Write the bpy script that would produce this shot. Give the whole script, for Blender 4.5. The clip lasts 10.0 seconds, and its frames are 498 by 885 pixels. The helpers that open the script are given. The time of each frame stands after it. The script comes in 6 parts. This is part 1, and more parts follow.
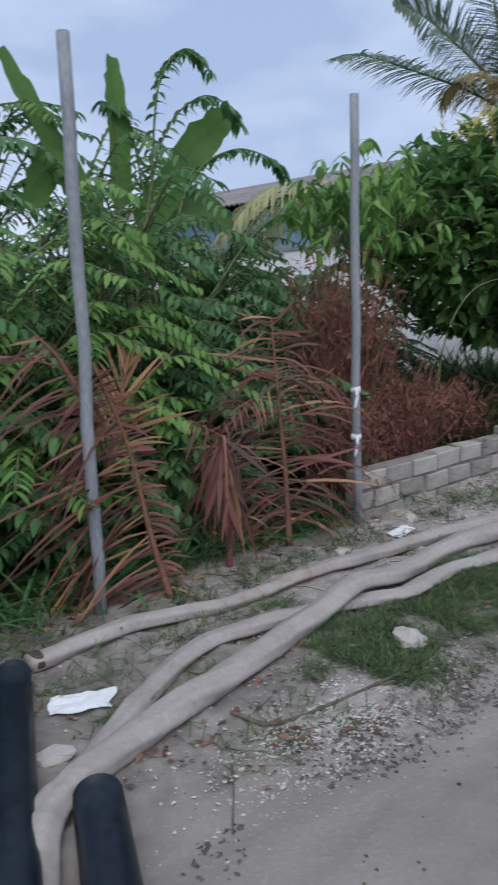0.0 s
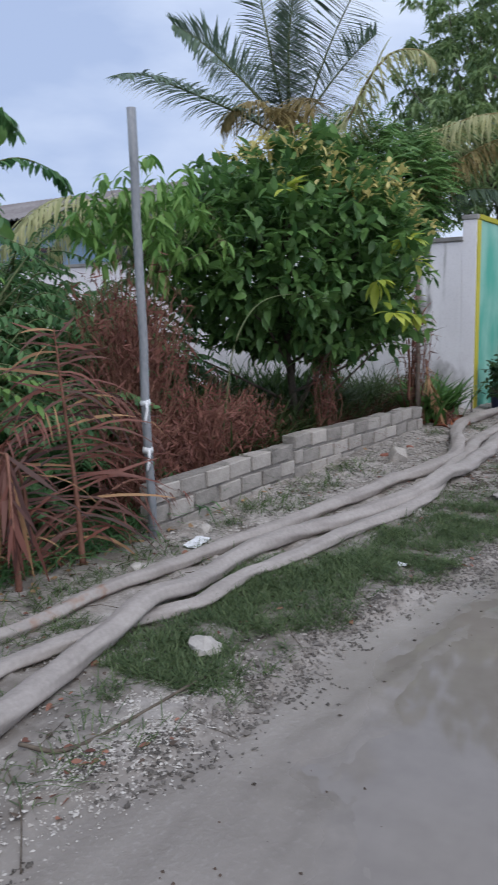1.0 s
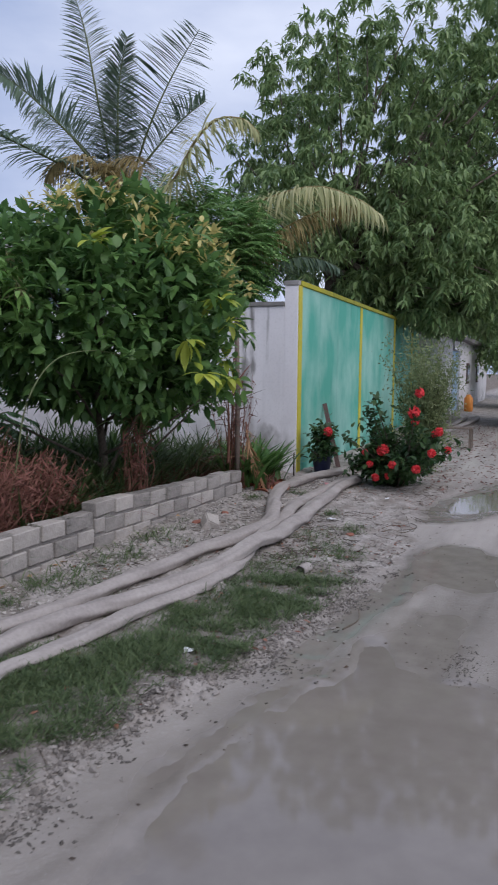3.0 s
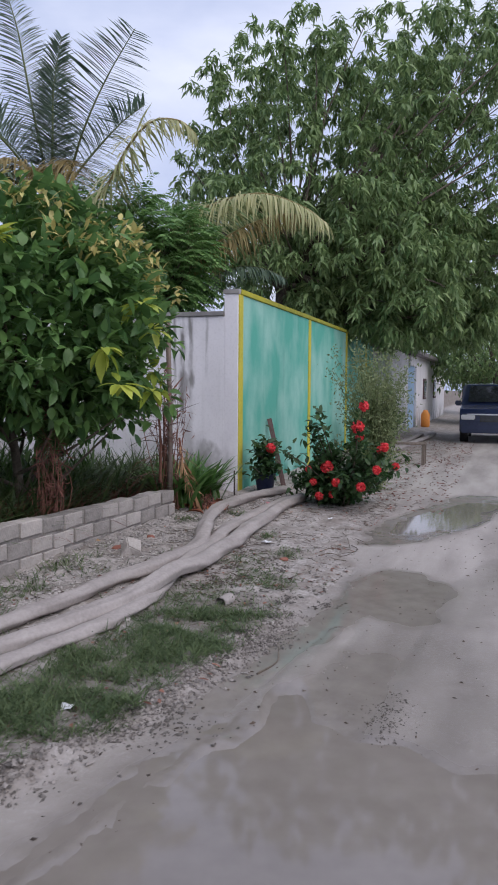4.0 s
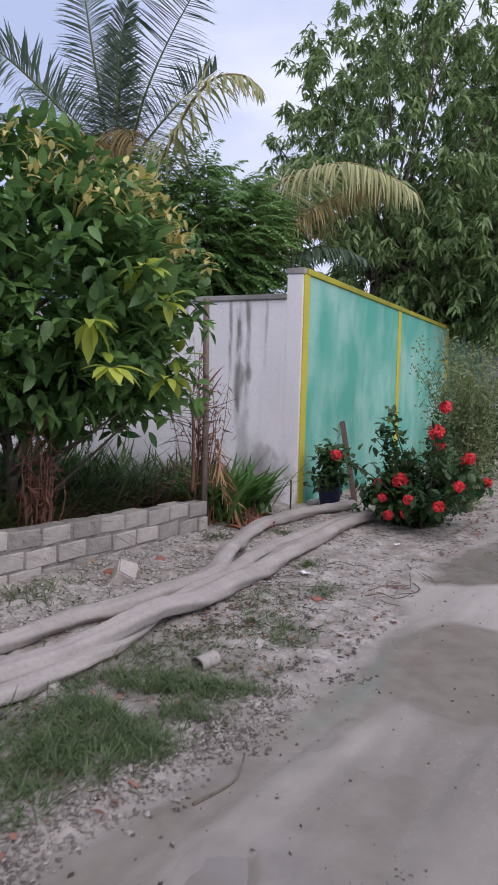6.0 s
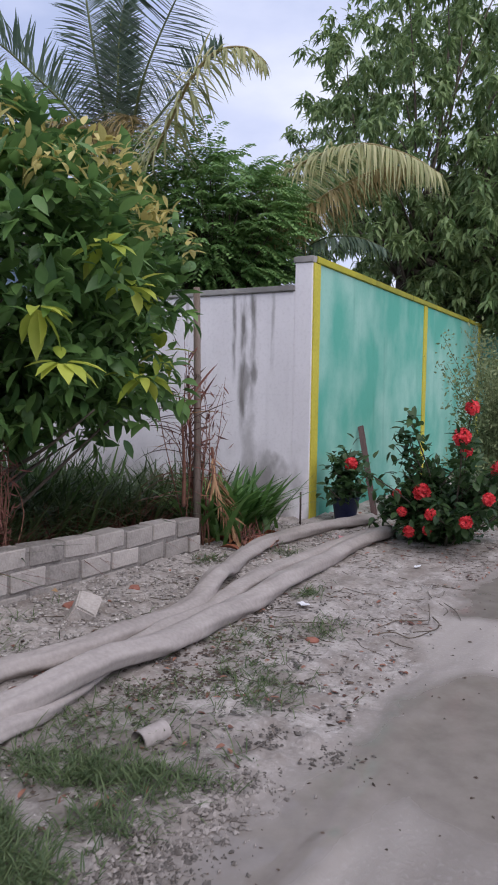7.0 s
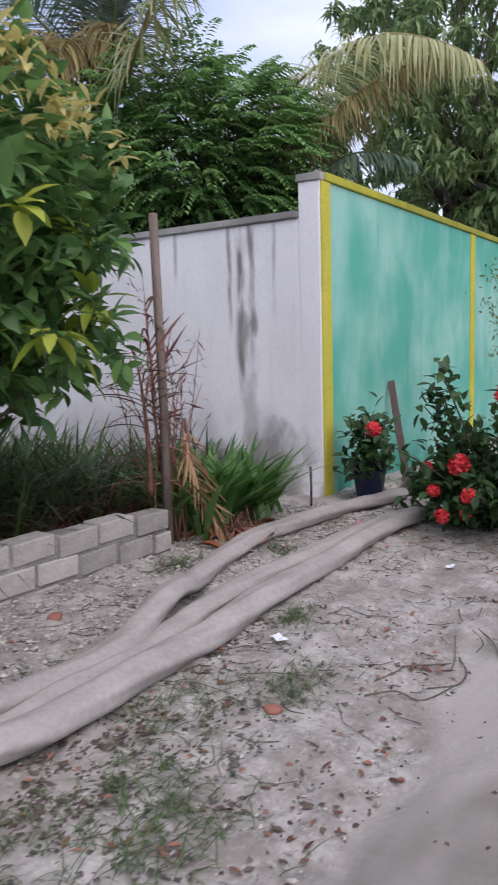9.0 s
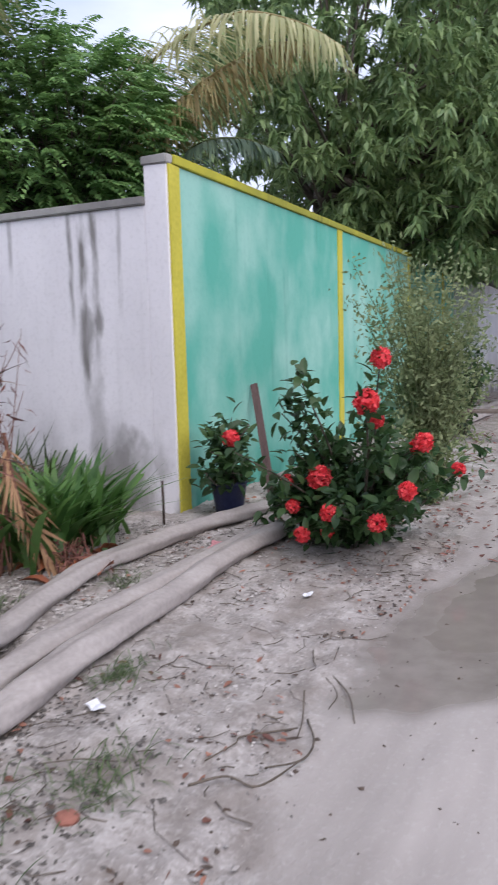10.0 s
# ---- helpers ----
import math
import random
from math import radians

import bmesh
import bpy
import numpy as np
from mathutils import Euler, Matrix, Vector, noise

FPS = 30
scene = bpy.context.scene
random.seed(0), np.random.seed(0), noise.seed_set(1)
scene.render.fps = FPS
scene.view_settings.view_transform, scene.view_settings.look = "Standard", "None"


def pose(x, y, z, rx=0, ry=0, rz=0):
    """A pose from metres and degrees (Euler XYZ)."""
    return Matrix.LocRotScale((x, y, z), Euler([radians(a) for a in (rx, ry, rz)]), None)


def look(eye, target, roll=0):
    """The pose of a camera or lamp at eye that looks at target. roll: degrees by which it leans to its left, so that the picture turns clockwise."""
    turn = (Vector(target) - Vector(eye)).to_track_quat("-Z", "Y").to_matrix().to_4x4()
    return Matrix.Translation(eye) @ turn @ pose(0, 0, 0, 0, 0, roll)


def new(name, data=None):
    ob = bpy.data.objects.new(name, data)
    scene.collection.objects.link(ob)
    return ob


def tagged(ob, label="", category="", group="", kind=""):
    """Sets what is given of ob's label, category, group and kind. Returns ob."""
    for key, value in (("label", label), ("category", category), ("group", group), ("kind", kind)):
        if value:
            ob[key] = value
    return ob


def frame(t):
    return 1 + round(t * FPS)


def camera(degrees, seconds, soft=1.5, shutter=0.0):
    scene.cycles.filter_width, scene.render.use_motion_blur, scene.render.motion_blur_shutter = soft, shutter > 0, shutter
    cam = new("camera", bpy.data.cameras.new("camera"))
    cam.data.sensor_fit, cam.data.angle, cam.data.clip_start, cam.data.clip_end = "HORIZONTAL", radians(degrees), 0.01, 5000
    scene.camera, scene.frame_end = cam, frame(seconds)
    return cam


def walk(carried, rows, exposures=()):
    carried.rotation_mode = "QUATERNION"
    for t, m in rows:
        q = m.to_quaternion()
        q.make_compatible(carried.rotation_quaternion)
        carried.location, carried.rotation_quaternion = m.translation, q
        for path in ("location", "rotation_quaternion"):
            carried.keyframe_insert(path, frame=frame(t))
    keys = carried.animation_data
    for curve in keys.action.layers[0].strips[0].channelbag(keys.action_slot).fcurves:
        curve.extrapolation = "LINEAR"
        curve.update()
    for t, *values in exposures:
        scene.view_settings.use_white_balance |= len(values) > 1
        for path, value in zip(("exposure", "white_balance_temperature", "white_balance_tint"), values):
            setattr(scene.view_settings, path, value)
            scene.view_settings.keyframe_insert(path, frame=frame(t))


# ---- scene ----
# x runs along the street, y across it towards the plots, z up
cam = camera(35.8, 10.0, soft=1.8, shutter=0.3)
PATH = [
    (0, (-0.07, -0.067, 1.641), (1.27, 1.37, 1.27), -1.7),
    (0.5, (-0.02, -0.074, 1.593), (1.511, 1.167, 1.252), -1.3),
    (1, (-0.006, -0.1, 1.598), (1.664, 0.947, 1.261), -1.4),
    (1.5, (0.032, -0.104, 1.59), (1.789, 0.796, 1.269), -1.3),
    (2, (0.194, -0.174, 1.571), (1.985, 0.68, 1.322), -1.1),
    (2.5, (0.355, -0.19, 1.586), (2.183, 0.592, 1.366), -0.0),
    (4, (1.243, -0.352, 1.53), (3.139, 0.266, 1.388), 0.4),
    (4.5, (1.692, -0.37, 1.433), (3.581, 0.273, 1.291), 0.4),
    (5, (2.085, -0.428, 1.389), (3.922, 0.349, 1.241), -0.3),
    (5.5, (2.448, -0.445, 1.416), (4.252, 0.405, 1.267), 1.0),
    (7, (3.813, -0.308, 1.368), (5.559, 0.66, 1.254), 0.9),
    (7.5, (4.192, -0.267, 1.359), (5.886, 0.783, 1.2), 0.4),
    (8, (4.571, -0.218, 1.367), (6.225, 0.894, 1.201), -0.2),
    (8.5, (4.899, -0.111, 1.374), (6.519, 1.045, 1.177), -1.0),
    (9, (5.33, -0.079, 1.382), (6.983, 1.022, 1.149), -1.5),
    (9.5, (5.652, -0.05, 1.367), (7.372, 0.94, 1.115), -1.2),
    (10, (6.003, -0.01, 1.404), (7.799, 0.836, 1.157), -1.6),
]
walk(cam, [(t, look(eye, target, roll)) for t, eye, target, roll in PATH], exposures=[(0.0, -0.02, 6230, 9), (2.0, 0.14, 6400, 13), (2.5, -0.12, 6350, 14), (4.0, 0.05, 6450, 17), (5.0, 0.16, 6600, 19), (7.5, 0.15, 6550, 18), (8.5, 0.2, 6550, 16), (9.5, 0.49, 6500, 18), (10.0, 0.52, 6500, 18)])

# ---- world and light: bright overcast, sun behind thick cloud ----
world = bpy.data.worlds.new("overcast")
scene.world = world
world.use_nodes = True
wn = world.node_tree.nodes
wl = world.node_tree.links
wn.clear()
w_out = wn.new("ShaderNodeOutputWorld")
w_bg = wn.new("ShaderNodeBackground")
w_sky = wn.new("ShaderNodeTexSky")
w_sky.sky_type = "NISHITA"
w_sky.sun_disc = False
w_sky.sun_elevation = radians(48)
w_sky.sun_rotation = radians(200)
w_sky.air_density, w_sky.dust_density, w_sky.ozone_density = 1.0, 3.0, 1.5
w_tc = wn.new("ShaderNodeTexCoord")
w_map = wn.new("ShaderNodeMapping")
w_map.inputs["Scale"].default_value = (1.0, 1.0, 2.6)
w_noise = wn.new("ShaderNodeTexNoise")
w_noise.inputs["Scale"].default_value = 2.2
w_noise.inputs["Detail"].default_value = 6.0
w_noise.inputs["Roughness"].default_value = 0.52
w_ramp = wn.new("ShaderNodeValToRGB")
w_ramp.color_ramp.elements[0].position = 0.34
w_ramp.color_ramp.elements[0].color = (4.3, 5.3, 7.6, 1)
w_ramp.color_ramp.elements[1].position = 0.66
w_ramp.color_ramp.elements[1].color = (8.2, 9.0, 10.6, 1)
w_mix = wn.new("ShaderNodeMixRGB")
w_mix.inputs[0].default_value = 0.9
wl.new(w_tc.outputs["Generated"], w_map.inputs[0])
wl.new(w_map.outputs[0], w_noise.inputs["Vector"])
wl.new(w_noise.outputs["Fac"], w_ramp.inputs[0])
wl.new(w_sky.outputs[0], w_mix.inputs[1])
wl.new(w_ramp.outputs[0], w_mix.inputs[2])
wl.new(w_mix.outputs[0], w_bg.inputs["Color"])
w_bg.inputs["Strength"].default_value = 0.105
wl.new(w_bg.outputs[0], w_out.inputs[0])

sun_data = bpy.data.lights.new("sun", "SUN")
sun_data.energy = 1.7
sun_data.angle = radians(60)
sun_data.color = (1.0, 0.96, 0.9)
sun = new("sun", sun_data)
sun.matrix_world = look((0, 0, 20), (0.6, 0.9, 18.6))

rng = np.random.default_rng(7)


# ---- materials ----
def material(name, dark, light, rough=0.8, scale=4.0, fine=40.0, bump=0.3, island=0.0, obj_random=0.0, metal=0.0, spec=0.4,
             coords="Object", stretch=(1, 1, 1), dist=0.01, translucent=0.0, hue=0.0):
    m = bpy.data.materials.new(name)
    m.use_nodes = True
    n, l = m.node_tree.nodes, m.node_tree.links
    b = n["Principled BSDF"]
    tc = n.new("ShaderNodeTexCoord")
    mp = n.new("ShaderNodeMapping")
    mp.inputs["Scale"].default_value = stretch
    l.new(tc.outputs[coords], mp.inputs[0])
    a = n.new("ShaderNodeTexNoise")
    a.inputs["Scale"].default_value = scale
    a.inputs["Detail"].default_value = 5
    f = n.new("ShaderNodeTexNoise")
    f.inputs["Scale"].default_value = fine
    f.inputs["Detail"].default_value = 3
    l.new(mp.outputs[0], a.inputs["Vector"])
    l.new(mp.outputs[0], f.inputs["Vector"])
    mixf = n.new("ShaderNodeMath")
    mixf.operation = "MULTIPLY_ADD"
    l.new(f.outputs["Fac"], mixf.inputs[0])
    mixf.inputs[1].default_value = 0.45
    s2 = n.new("ShaderNodeMath")
    s2.operation = "MULTIPLY"
    l.new(a.outputs["Fac"], s2.inputs[0])
    s2.inputs[1].default_value = 0.55
    l.new(s2.outputs[0], mixf.inputs[2])
    rp = n.new("ShaderNodeMapRange")
    rp.inputs[1].default_value, rp.inputs[2].default_value = 0.32, 0.68
    l.new(mixf.outputs[0], rp.inputs[0])
    fac = rp.outputs[0]
    if island or obj_random:
        g = n.new("ShaderNodeNewGeometry") if island else n.new("ShaderNodeObjectInfo")
        k = n.new("ShaderNodeMath")
        k.operation = "MULTIPLY_ADD"
        l.new(g.outputs["Random Per Island" if island else "Random"], k.inputs[0])
        k.inputs[1].default_value = island or obj_random
        s3 = n.new("ShaderNodeMath")
        s3.operation = "MULTIPLY"
        s3.inputs[1].default_value = 1 - (island or obj_random)
        l.new(fac, s3.inputs[0])
        l.new(s3.outputs[0], k.inputs[2])
        fac = k.outputs[0]
    cr = n.new("ShaderNodeValToRGB")
    cr.color_ramp.elements[0].color = (*dark, 1)
    cr.color_ramp.elements[1].color = (*light, 1)
    l.new(fac, cr.inputs[0])
    l.new(cr.outputs[0], b.inputs["Base Color"])
    b.inputs["Roughness"].default_value = rough
    b.inputs["Metallic"].default_value = metal
    b.inputs["Specular IOR Level"].default_value = spec
    if bump:
        bp = n.new("ShaderNodeBump")
        bp.inputs["Strength"].default_value = bump
        bp.inputs["Distance"].default_value = dist
        l.new(mixf.outputs[0], bp.inputs["Height"])
        l.new(bp.outputs[0], b.inputs["Normal"])
    if translucent:
        tr = n.new("ShaderNodeBsdfTranslucent")
        l.new(cr.outputs[0], tr.inputs["Color"])
        mx = n.new("ShaderNodeMixShader")
        mx.inputs[0].default_value = translucent
        l.new(b.outputs[0], mx.inputs[1])
        l.new(tr.outputs[0], mx.inputs[2])
        l.new(mx.outputs[0], n["Material Output"].inputs["Surface"])
    return m


def leaf_mat(name, dark, light, rough=0.5, island=0.75, translucent=0.38, single=0.0):
    return material(name, dark, light, rough, 3.0, 20.0, 0.0, island=0.0 if single else island, obj_random=single, translucent=translucent, spec=0.35)


M_TREE = leaf_mat("glossy_broad_leaf", (0.045, 0.115, 0.04), (0.19, 0.34, 0.1), 0.36)
M_YOUNG = leaf_mat("young_leaf", (0.26, 0.36, 0.05), (0.55, 0.6, 0.11), 0.45)
M_RUST = leaf_mat("rusty_new_leaf", (0.42, 0.36, 0.11), (0.75, 0.66, 0.28), 0.5)
M_LIGHT = leaf_mat("fresh_green_leaf", (0.09, 0.22, 0.05), (0.24, 0.4, 0.11))
M_JUNGLE = leaf_mat("weed_leaf", (0.04, 0.12, 0.045), (0.16, 0.31, 0.12), 0.5)
M_BANANA = leaf_mat("banana_leaf", (0.05, 0.13, 0.03), (0.14, 0.26, 0.06), 0.38, 0.4)
M_MANGO = leaf_mat("mango_leaf", (0.07, 0.145, 0.055), (0.32, 0.43, 0.18), 0.38)
M_YEW = leaf_mat("dark_feathery_leaf", (0.085, 0.2, 0.065), (0.26, 0.42, 0.14), 0.5)
M_PALM = leaf_mat("palm_leaflet", (0.07, 0.12, 0.085), (0.21, 0.29, 0.2), 0.35)
M_PALMY = leaf_mat("yellowing_palm_leaflet", (0.27, 0.31, 0.13), (0.6, 0.57, 0.32), 0.5)
M_PALMB = leaf_mat("browning_palm_leaflet", (0.26, 0.2, 0.085), (0.5, 0.41, 0.2), 0.5)
M_DEAD = leaf_mat("dead_palm_leaflet", (0.06, 0.022, 0.018), (0.36, 0.17, 0.115), 0.6, 0.85, 0.1)
M_DRY = leaf_mat("dry_straw", (0.2, 0.12, 0.06), (0.45, 0.3, 0.17), 0.8, 0.8, 0.1)
M_BRUSH = leaf_mat("withered_brush", (0.08, 0.03, 0.025), (0.25, 0.105, 0.08), 0.8, 0.8, 0.05)
M_GRASS = leaf_mat("grass_blade", (0.04, 0.078, 0.032), (0.17, 0.225, 0.1), 0.6)
M_TALLGRASS = leaf_mat("tall_grass_blade", (0.028, 0.055, 0.02), (0.085, 0.125, 0.042), 0.5)
M_REED = leaf_mat("reed_blade", (0.025, 0.065, 0.018), (0.1, 0.175, 0.045), 0.45)
M_CRUMB = material("dark_mud_crumb", (0.035, 0.03, 0.026), (0.16, 0.145, 0.13), 0.9, 20, 120, 0.6)
M_LILY = leaf_mat("lily_strap_leaf", (0.03, 0.095, 0.022), (0.15, 0.29, 0.075), 0.38, single=0.75)
M_IXORA = leaf_mat("ixora_leaf", (0.02, 0.055, 0.02), (0.07, 0.13, 0.045), 0.32)
M_PETAL = leaf_mat("red_petal", (0.7, 0.03, 0.05), (0.95, 0.13, 0.13), 0.5, 0.8, 0.3)
M_AIRY = leaf_mat("grey_green_leaf", (0.13, 0.18, 0.08), (0.32, 0.36, 0.18), 0.6)
M_DEADBLADE = leaf_mat("dead_palm_blade", (0.025, 0.01, 0.009), (0.21, 0.078, 0.057), 0.5, translucent=0.08, single=0.9)
M_DRYBLADE = leaf_mat("dry_straw_blade", (0.16, 0.08, 0.04), (0.42, 0.25, 0.13), 0.7, translucent=0.1, single=0.8)
M_BARK = material("bark", (0.05, 0.04, 0.032), (0.16, 0.13, 0.1), 0.9, 6, 45, 0.6)
M_STEM = material("green_stem", (0.07, 0.1, 0.04), (0.16, 0.18, 0.08), 0.7, 6, 45, 0.2)
M_DEADSTEM = material("dead_stem", (0.12, 0.05, 0.035), (0.27, 0.13, 0.09), 0.8, 6, 45, 0.3)
M_PIPE = material("weathered_grey_pipe", (0.15, 0.165, 0.185), (0.31, 0.32, 0.34), 0.6, 5, 60, 0.2, stretch=(1, 1, 0.4))
M_POST = material("weathered_wood_post", (0.1, 0.075, 0.06), (0.24, 0.19, 0.16), 0.85, 8, 60, 0.5, stretch=(3, 3, 0.4))
M_BLOCK = material("concrete_block", (0.15, 0.138, 0.126), (0.52, 0.475, 0.435), 0.92, 9, 55, 0.9, obj_random=0.5)
M_MORTAR = material("mortar", (0.12, 0.11, 0.1), (0.33, 0.305, 0.28), 0.95, 9, 80, 0.9)
M_HOSE = material("canvas_hose", (0.255, 0.227, 0.211), (0.375, 0.34, 0.318), 0.75, 4.5, 40, 0.3)
M_BLACK = material("black_rubber_pipe", (0.004, 0.007, 0.012), (0.016, 0.024, 0.036), 0.38, 4, 25, 0.15, spec=0.25)
M_ROCK = material("coral_rock", (0.24, 0.22, 0.2), (0.46, 0.43, 0.4), 0.95, 9, 60, 0.8, island=0.5)
M_PEBBLE = material("gravel", (0.14, 0.127, 0.117), (0.48, 0.45, 0.42), 0.95, 12, 60, 0.4, island=0.85)
M_WHITEGRAVEL = material("white_coral_gravel", (0.28, 0.258, 0.236), (0.54, 0.51, 0.475), 0.95, 12, 60, 0.4, island=0.85)
M_DARKBIT = material("dark_litter", (0.03, 0.024, 0.02), (0.12, 0.085, 0.065), 0.9, 12, 60, 0.3, island=0.8)
M_BRICKBIT = material("broken_brick", (0.16, 0.06, 0.045), (0.3, 0.125, 0.09), 0.9, 12, 60, 0.5, island=0.6)
M_PAPER = material("wet_paper", (0.6, 0.61, 0.64), (0.8, 0.8, 0.82), 0.7, 6, 40, 0.3)
M_YELLOW = material("yellow_paint", (0.42, 0.38, 0.04), (0.6, 0.53, 0.07), 0.75, 3, 30, 0.2)
M_WOOD = material("dark_plank", (0.06, 0.035, 0.035), (0.15, 0.09, 0.085), 0.8, 6, 50, 0.4, stretch=(4, 4, 0.5))
M_ROOF = material("corrugated_roof", (0.15, 0.13, 0.13), (0.26, 0.24, 0.24), 0.7, 1.2, 12, 0.2)
M_BLUEWALL = material("blue_plaster", (0.2, 0.3, 0.42), (0.34, 0.45, 0.56), 0.85, 2, 20, 0.1)
M_DARKGLASS = material("dark_glass", (0.012, 0.014, 0.018), (0.03, 0.035, 0.04), 0.08, 2, 20, 0.0, spec=0.6)
M_POT = material("blue_plastic_pot", (0.012, 0.016, 0.05), (0.03, 0.04, 0.1), 0.45, 6, 40, 0.1)
M_IRON = material("rusty_iron", (0.03, 0.022, 0.02), (0.09, 0.06, 0.05), 0.8, 12, 60, 0.4)
M_CARBLUE = material("dark_blue_car_paint", (0.01, 0.018, 0.05), (0.02, 0.03, 0.075), 0.25, 2, 20, 0.0, spec=0.6)
M_CHROME = material("chrome", (0.55, 0.56, 0.58), (0.7, 0.7, 0.72), 0.25, 2, 20, 0.0, metal=1.0)
M_LAMP = material("headlamp_lens", (0.5, 0.52, 0.55), (0.7, 0.7, 0.72), 0.15, 2, 20, 0.0)
M_TYRE = material("tyre_rubber", (0.012, 0.012, 0.013), (0.03, 0.03, 0.03), 0.85, 9, 60, 0.3)
M_BLUEDOOR = material("pale_blue_door_paint", (0.25, 0.4, 0.58), (0.38, 0.52, 0.68), 0.6, 2, 20, 0.1)
M_ORANGE = material("orange_plastic", (0.6, 0.2, 0.03), (0.75, 0.3, 0.06), 0.5, 4, 30, 0.1)


def plaster(name, clean, tone, stain, streak=0.5, base_h=0.5, lo=0.36, hi=0.62, drips=(), blotches=()):
    """Painted render with run-off streaks from the top and damp grime patches at the foot."""
    m = bpy.data.materials.new(name)
    m.use_nodes = True
    n, l = m.node_tree.nodes, m.node_tree.links
    b = n["Principled BSDF"]
    g = n.new("ShaderNodeNewGeometry")

    def noise_at(sc, scale, detail=5):
        mp = n.new("ShaderNodeMapping")
        mp.inputs["Scale"].default_value = sc
        l.new(g.outputs["Position"], mp.inputs[0])
        t = n.new("ShaderNodeTexNoise")
        t.inputs["Scale"].default_value = scale
        t.inputs["Detail"].default_value = detail
        l.new(mp.outputs[0], t.inputs["Vector"])
        return t.outputs["Fac"]

    def ramp(v, a, c):
        r = n.new("ShaderNodeMapRange")
        r.inputs[1].default_value, r.inputs[2].default_value = a, c
        l.new(v, r.inputs[0])
        return r.outputs[0]

    def mul(a, c):
        k = n.new("ShaderNodeMath")
        k.operation = "MULTIPLY"
        l.new(a, k.inputs[0])
        if isinstance(c, float):
            k.inputs[1].default_value = c
        else:
            l.new(c, k.inputs[1])
        return k.outputs[0]

    def mixc(f, a, c):
        k = n.new("ShaderNodeMixRGB")
        l.new(f, k.inputs[0])
        for i, v in ((1, a), (2, c)):
            if isinstance(v, tuple):
                k.inputs[i].default_value = (*v, 1)
            else:
                l.new(v, k.inputs[i])
        return k.outputs[0]

    big = ramp(noise_at((1, 1, 0.75), 1.5), lo, hi)
    runs = ramp(noise_at((7, 7, 0.35), 1.1, 4), 0.56, 0.72)
    patch = ramp(noise_at((1, 1, 1), 1.3, 3), 0.45, 0.62)
    fine = noise_at((1, 1, 1), 30)
    sep = n.new("ShaderNodeSeparateXYZ")
    l.new(g.outputs["Position"], sep.inputs[0])
    foot = n.new("ShaderNodeMapRange")
    foot.inputs[1].default_value, foot.inputs[2].default_value = 0.1, base_h + 0.1
    foot.inputs[3].default_value, foot.inputs[4].default_value = 1.0, 0.0
    l.new(sep.outputs[2], foot.inputs[0])
    col = mixc(big, clean, tone)
    col = mixc(mul(mul(runs, patch), streak), col, stain)
    col = mixc(mul(mul(foot.outputs[0], ramp(noise_at((1.5, 1.5, 0.8), 2.0), 0.38, 0.54)), 0.9), col, stain)
    col = mixc(mul(ramp(fine, 0.5, 0.75), 0.12), col, stain)
    # single long drips below the coping: (y, half width, lowest z)
    wob = noise_at((0, 0.3, 1), 2.5, 4)
    for dy, half, low, strong in drips:
        off = n.new("ShaderNodeMath")
        off.operation = "MULTIPLY_ADD"
        l.new(wob, off.inputs[0])
        off.inputs[1].default_value = 0.05
        l.new(sep.outputs[1], off.inputs[2])
        dist_ = n.new("ShaderNodeMath")
        dist_.operation = "SUBTRACT"
        l.new(off.outputs[0], dist_.inputs[0])
        dist_.inputs[1].default_value = dy + 0.025
        ab = n.new("ShaderNodeMath")
        ab.operation = "ABSOLUTE"
        l.new(dist_.outputs[0], ab.inputs[0])
        across = n.new("ShaderNodeMapRange")
        across.inputs[1].default_value, across.inputs[2].default_value, across.inputs[3].default_value, across.inputs[4].default_value = half * 0.3, half, 1.0, 0.0
        l.new(ab.outputs[0], across.inputs[0])
        tall = n.new("ShaderNodeMapRange")
        tall.inputs[1].default_value, tall.inputs[2].default_value = low, low + 0.35
        l.new(sep.outputs[2], tall.inputs[0])
        broken = ramp(noise_at((6, 6, 1.3), 2.2, 5), 0.34, 0.6)
        col = mixc(mul(mul(mul(across.outputs[0], tall.outputs[0]), broken), strong), col, stain)
    # damp blotches: (y, z, half width, half height, strength)
    for by, bz, hy, hz, strong in blotches:
        sq = []
        for axis_, mid_, half in ((1, by, hy), (2, bz, hz)):
            q = n.new("ShaderNodeMath")
            q.operation = "SUBTRACT"
            l.new(sep.outputs[axis_], q.inputs[0])
            q.inputs[1].default_value = mid_
            q2 = n.new("ShaderNodeMath")
            q2.operation = "DIVIDE"
            l.new(q.outputs[0], q2.inputs[0])
            q2.inputs[1].default_value = half
            sq.append(mul(q2.outputs[0], q2.outputs[0]))
        total = n.new("ShaderNodeMath")
        total.operation = "ADD"
        l.new(sq[0], total.inputs[0])
        l.new(sq[1], total.inputs[1])
        ragged = n.new("ShaderNodeMath")
        ragged.operation = "MULTIPLY_ADD"
        l.new(noise_at((1, 1, 0.6), 6.0, 6), ragged.inputs[0])
        ragged.inputs[1].default_value = 2.6
        l.new(total.outputs[0], ragged.inputs[2])
        inside = n.new("ShaderNodeMapRange")
        inside.inputs[1].default_value, inside.inputs[2].default_value, inside.inputs[3].default_value, inside.inputs[4].default_value = 1.5, 2.3, 1.0, 0.0
        l.new(ragged.outputs[0], inside.inputs[0])
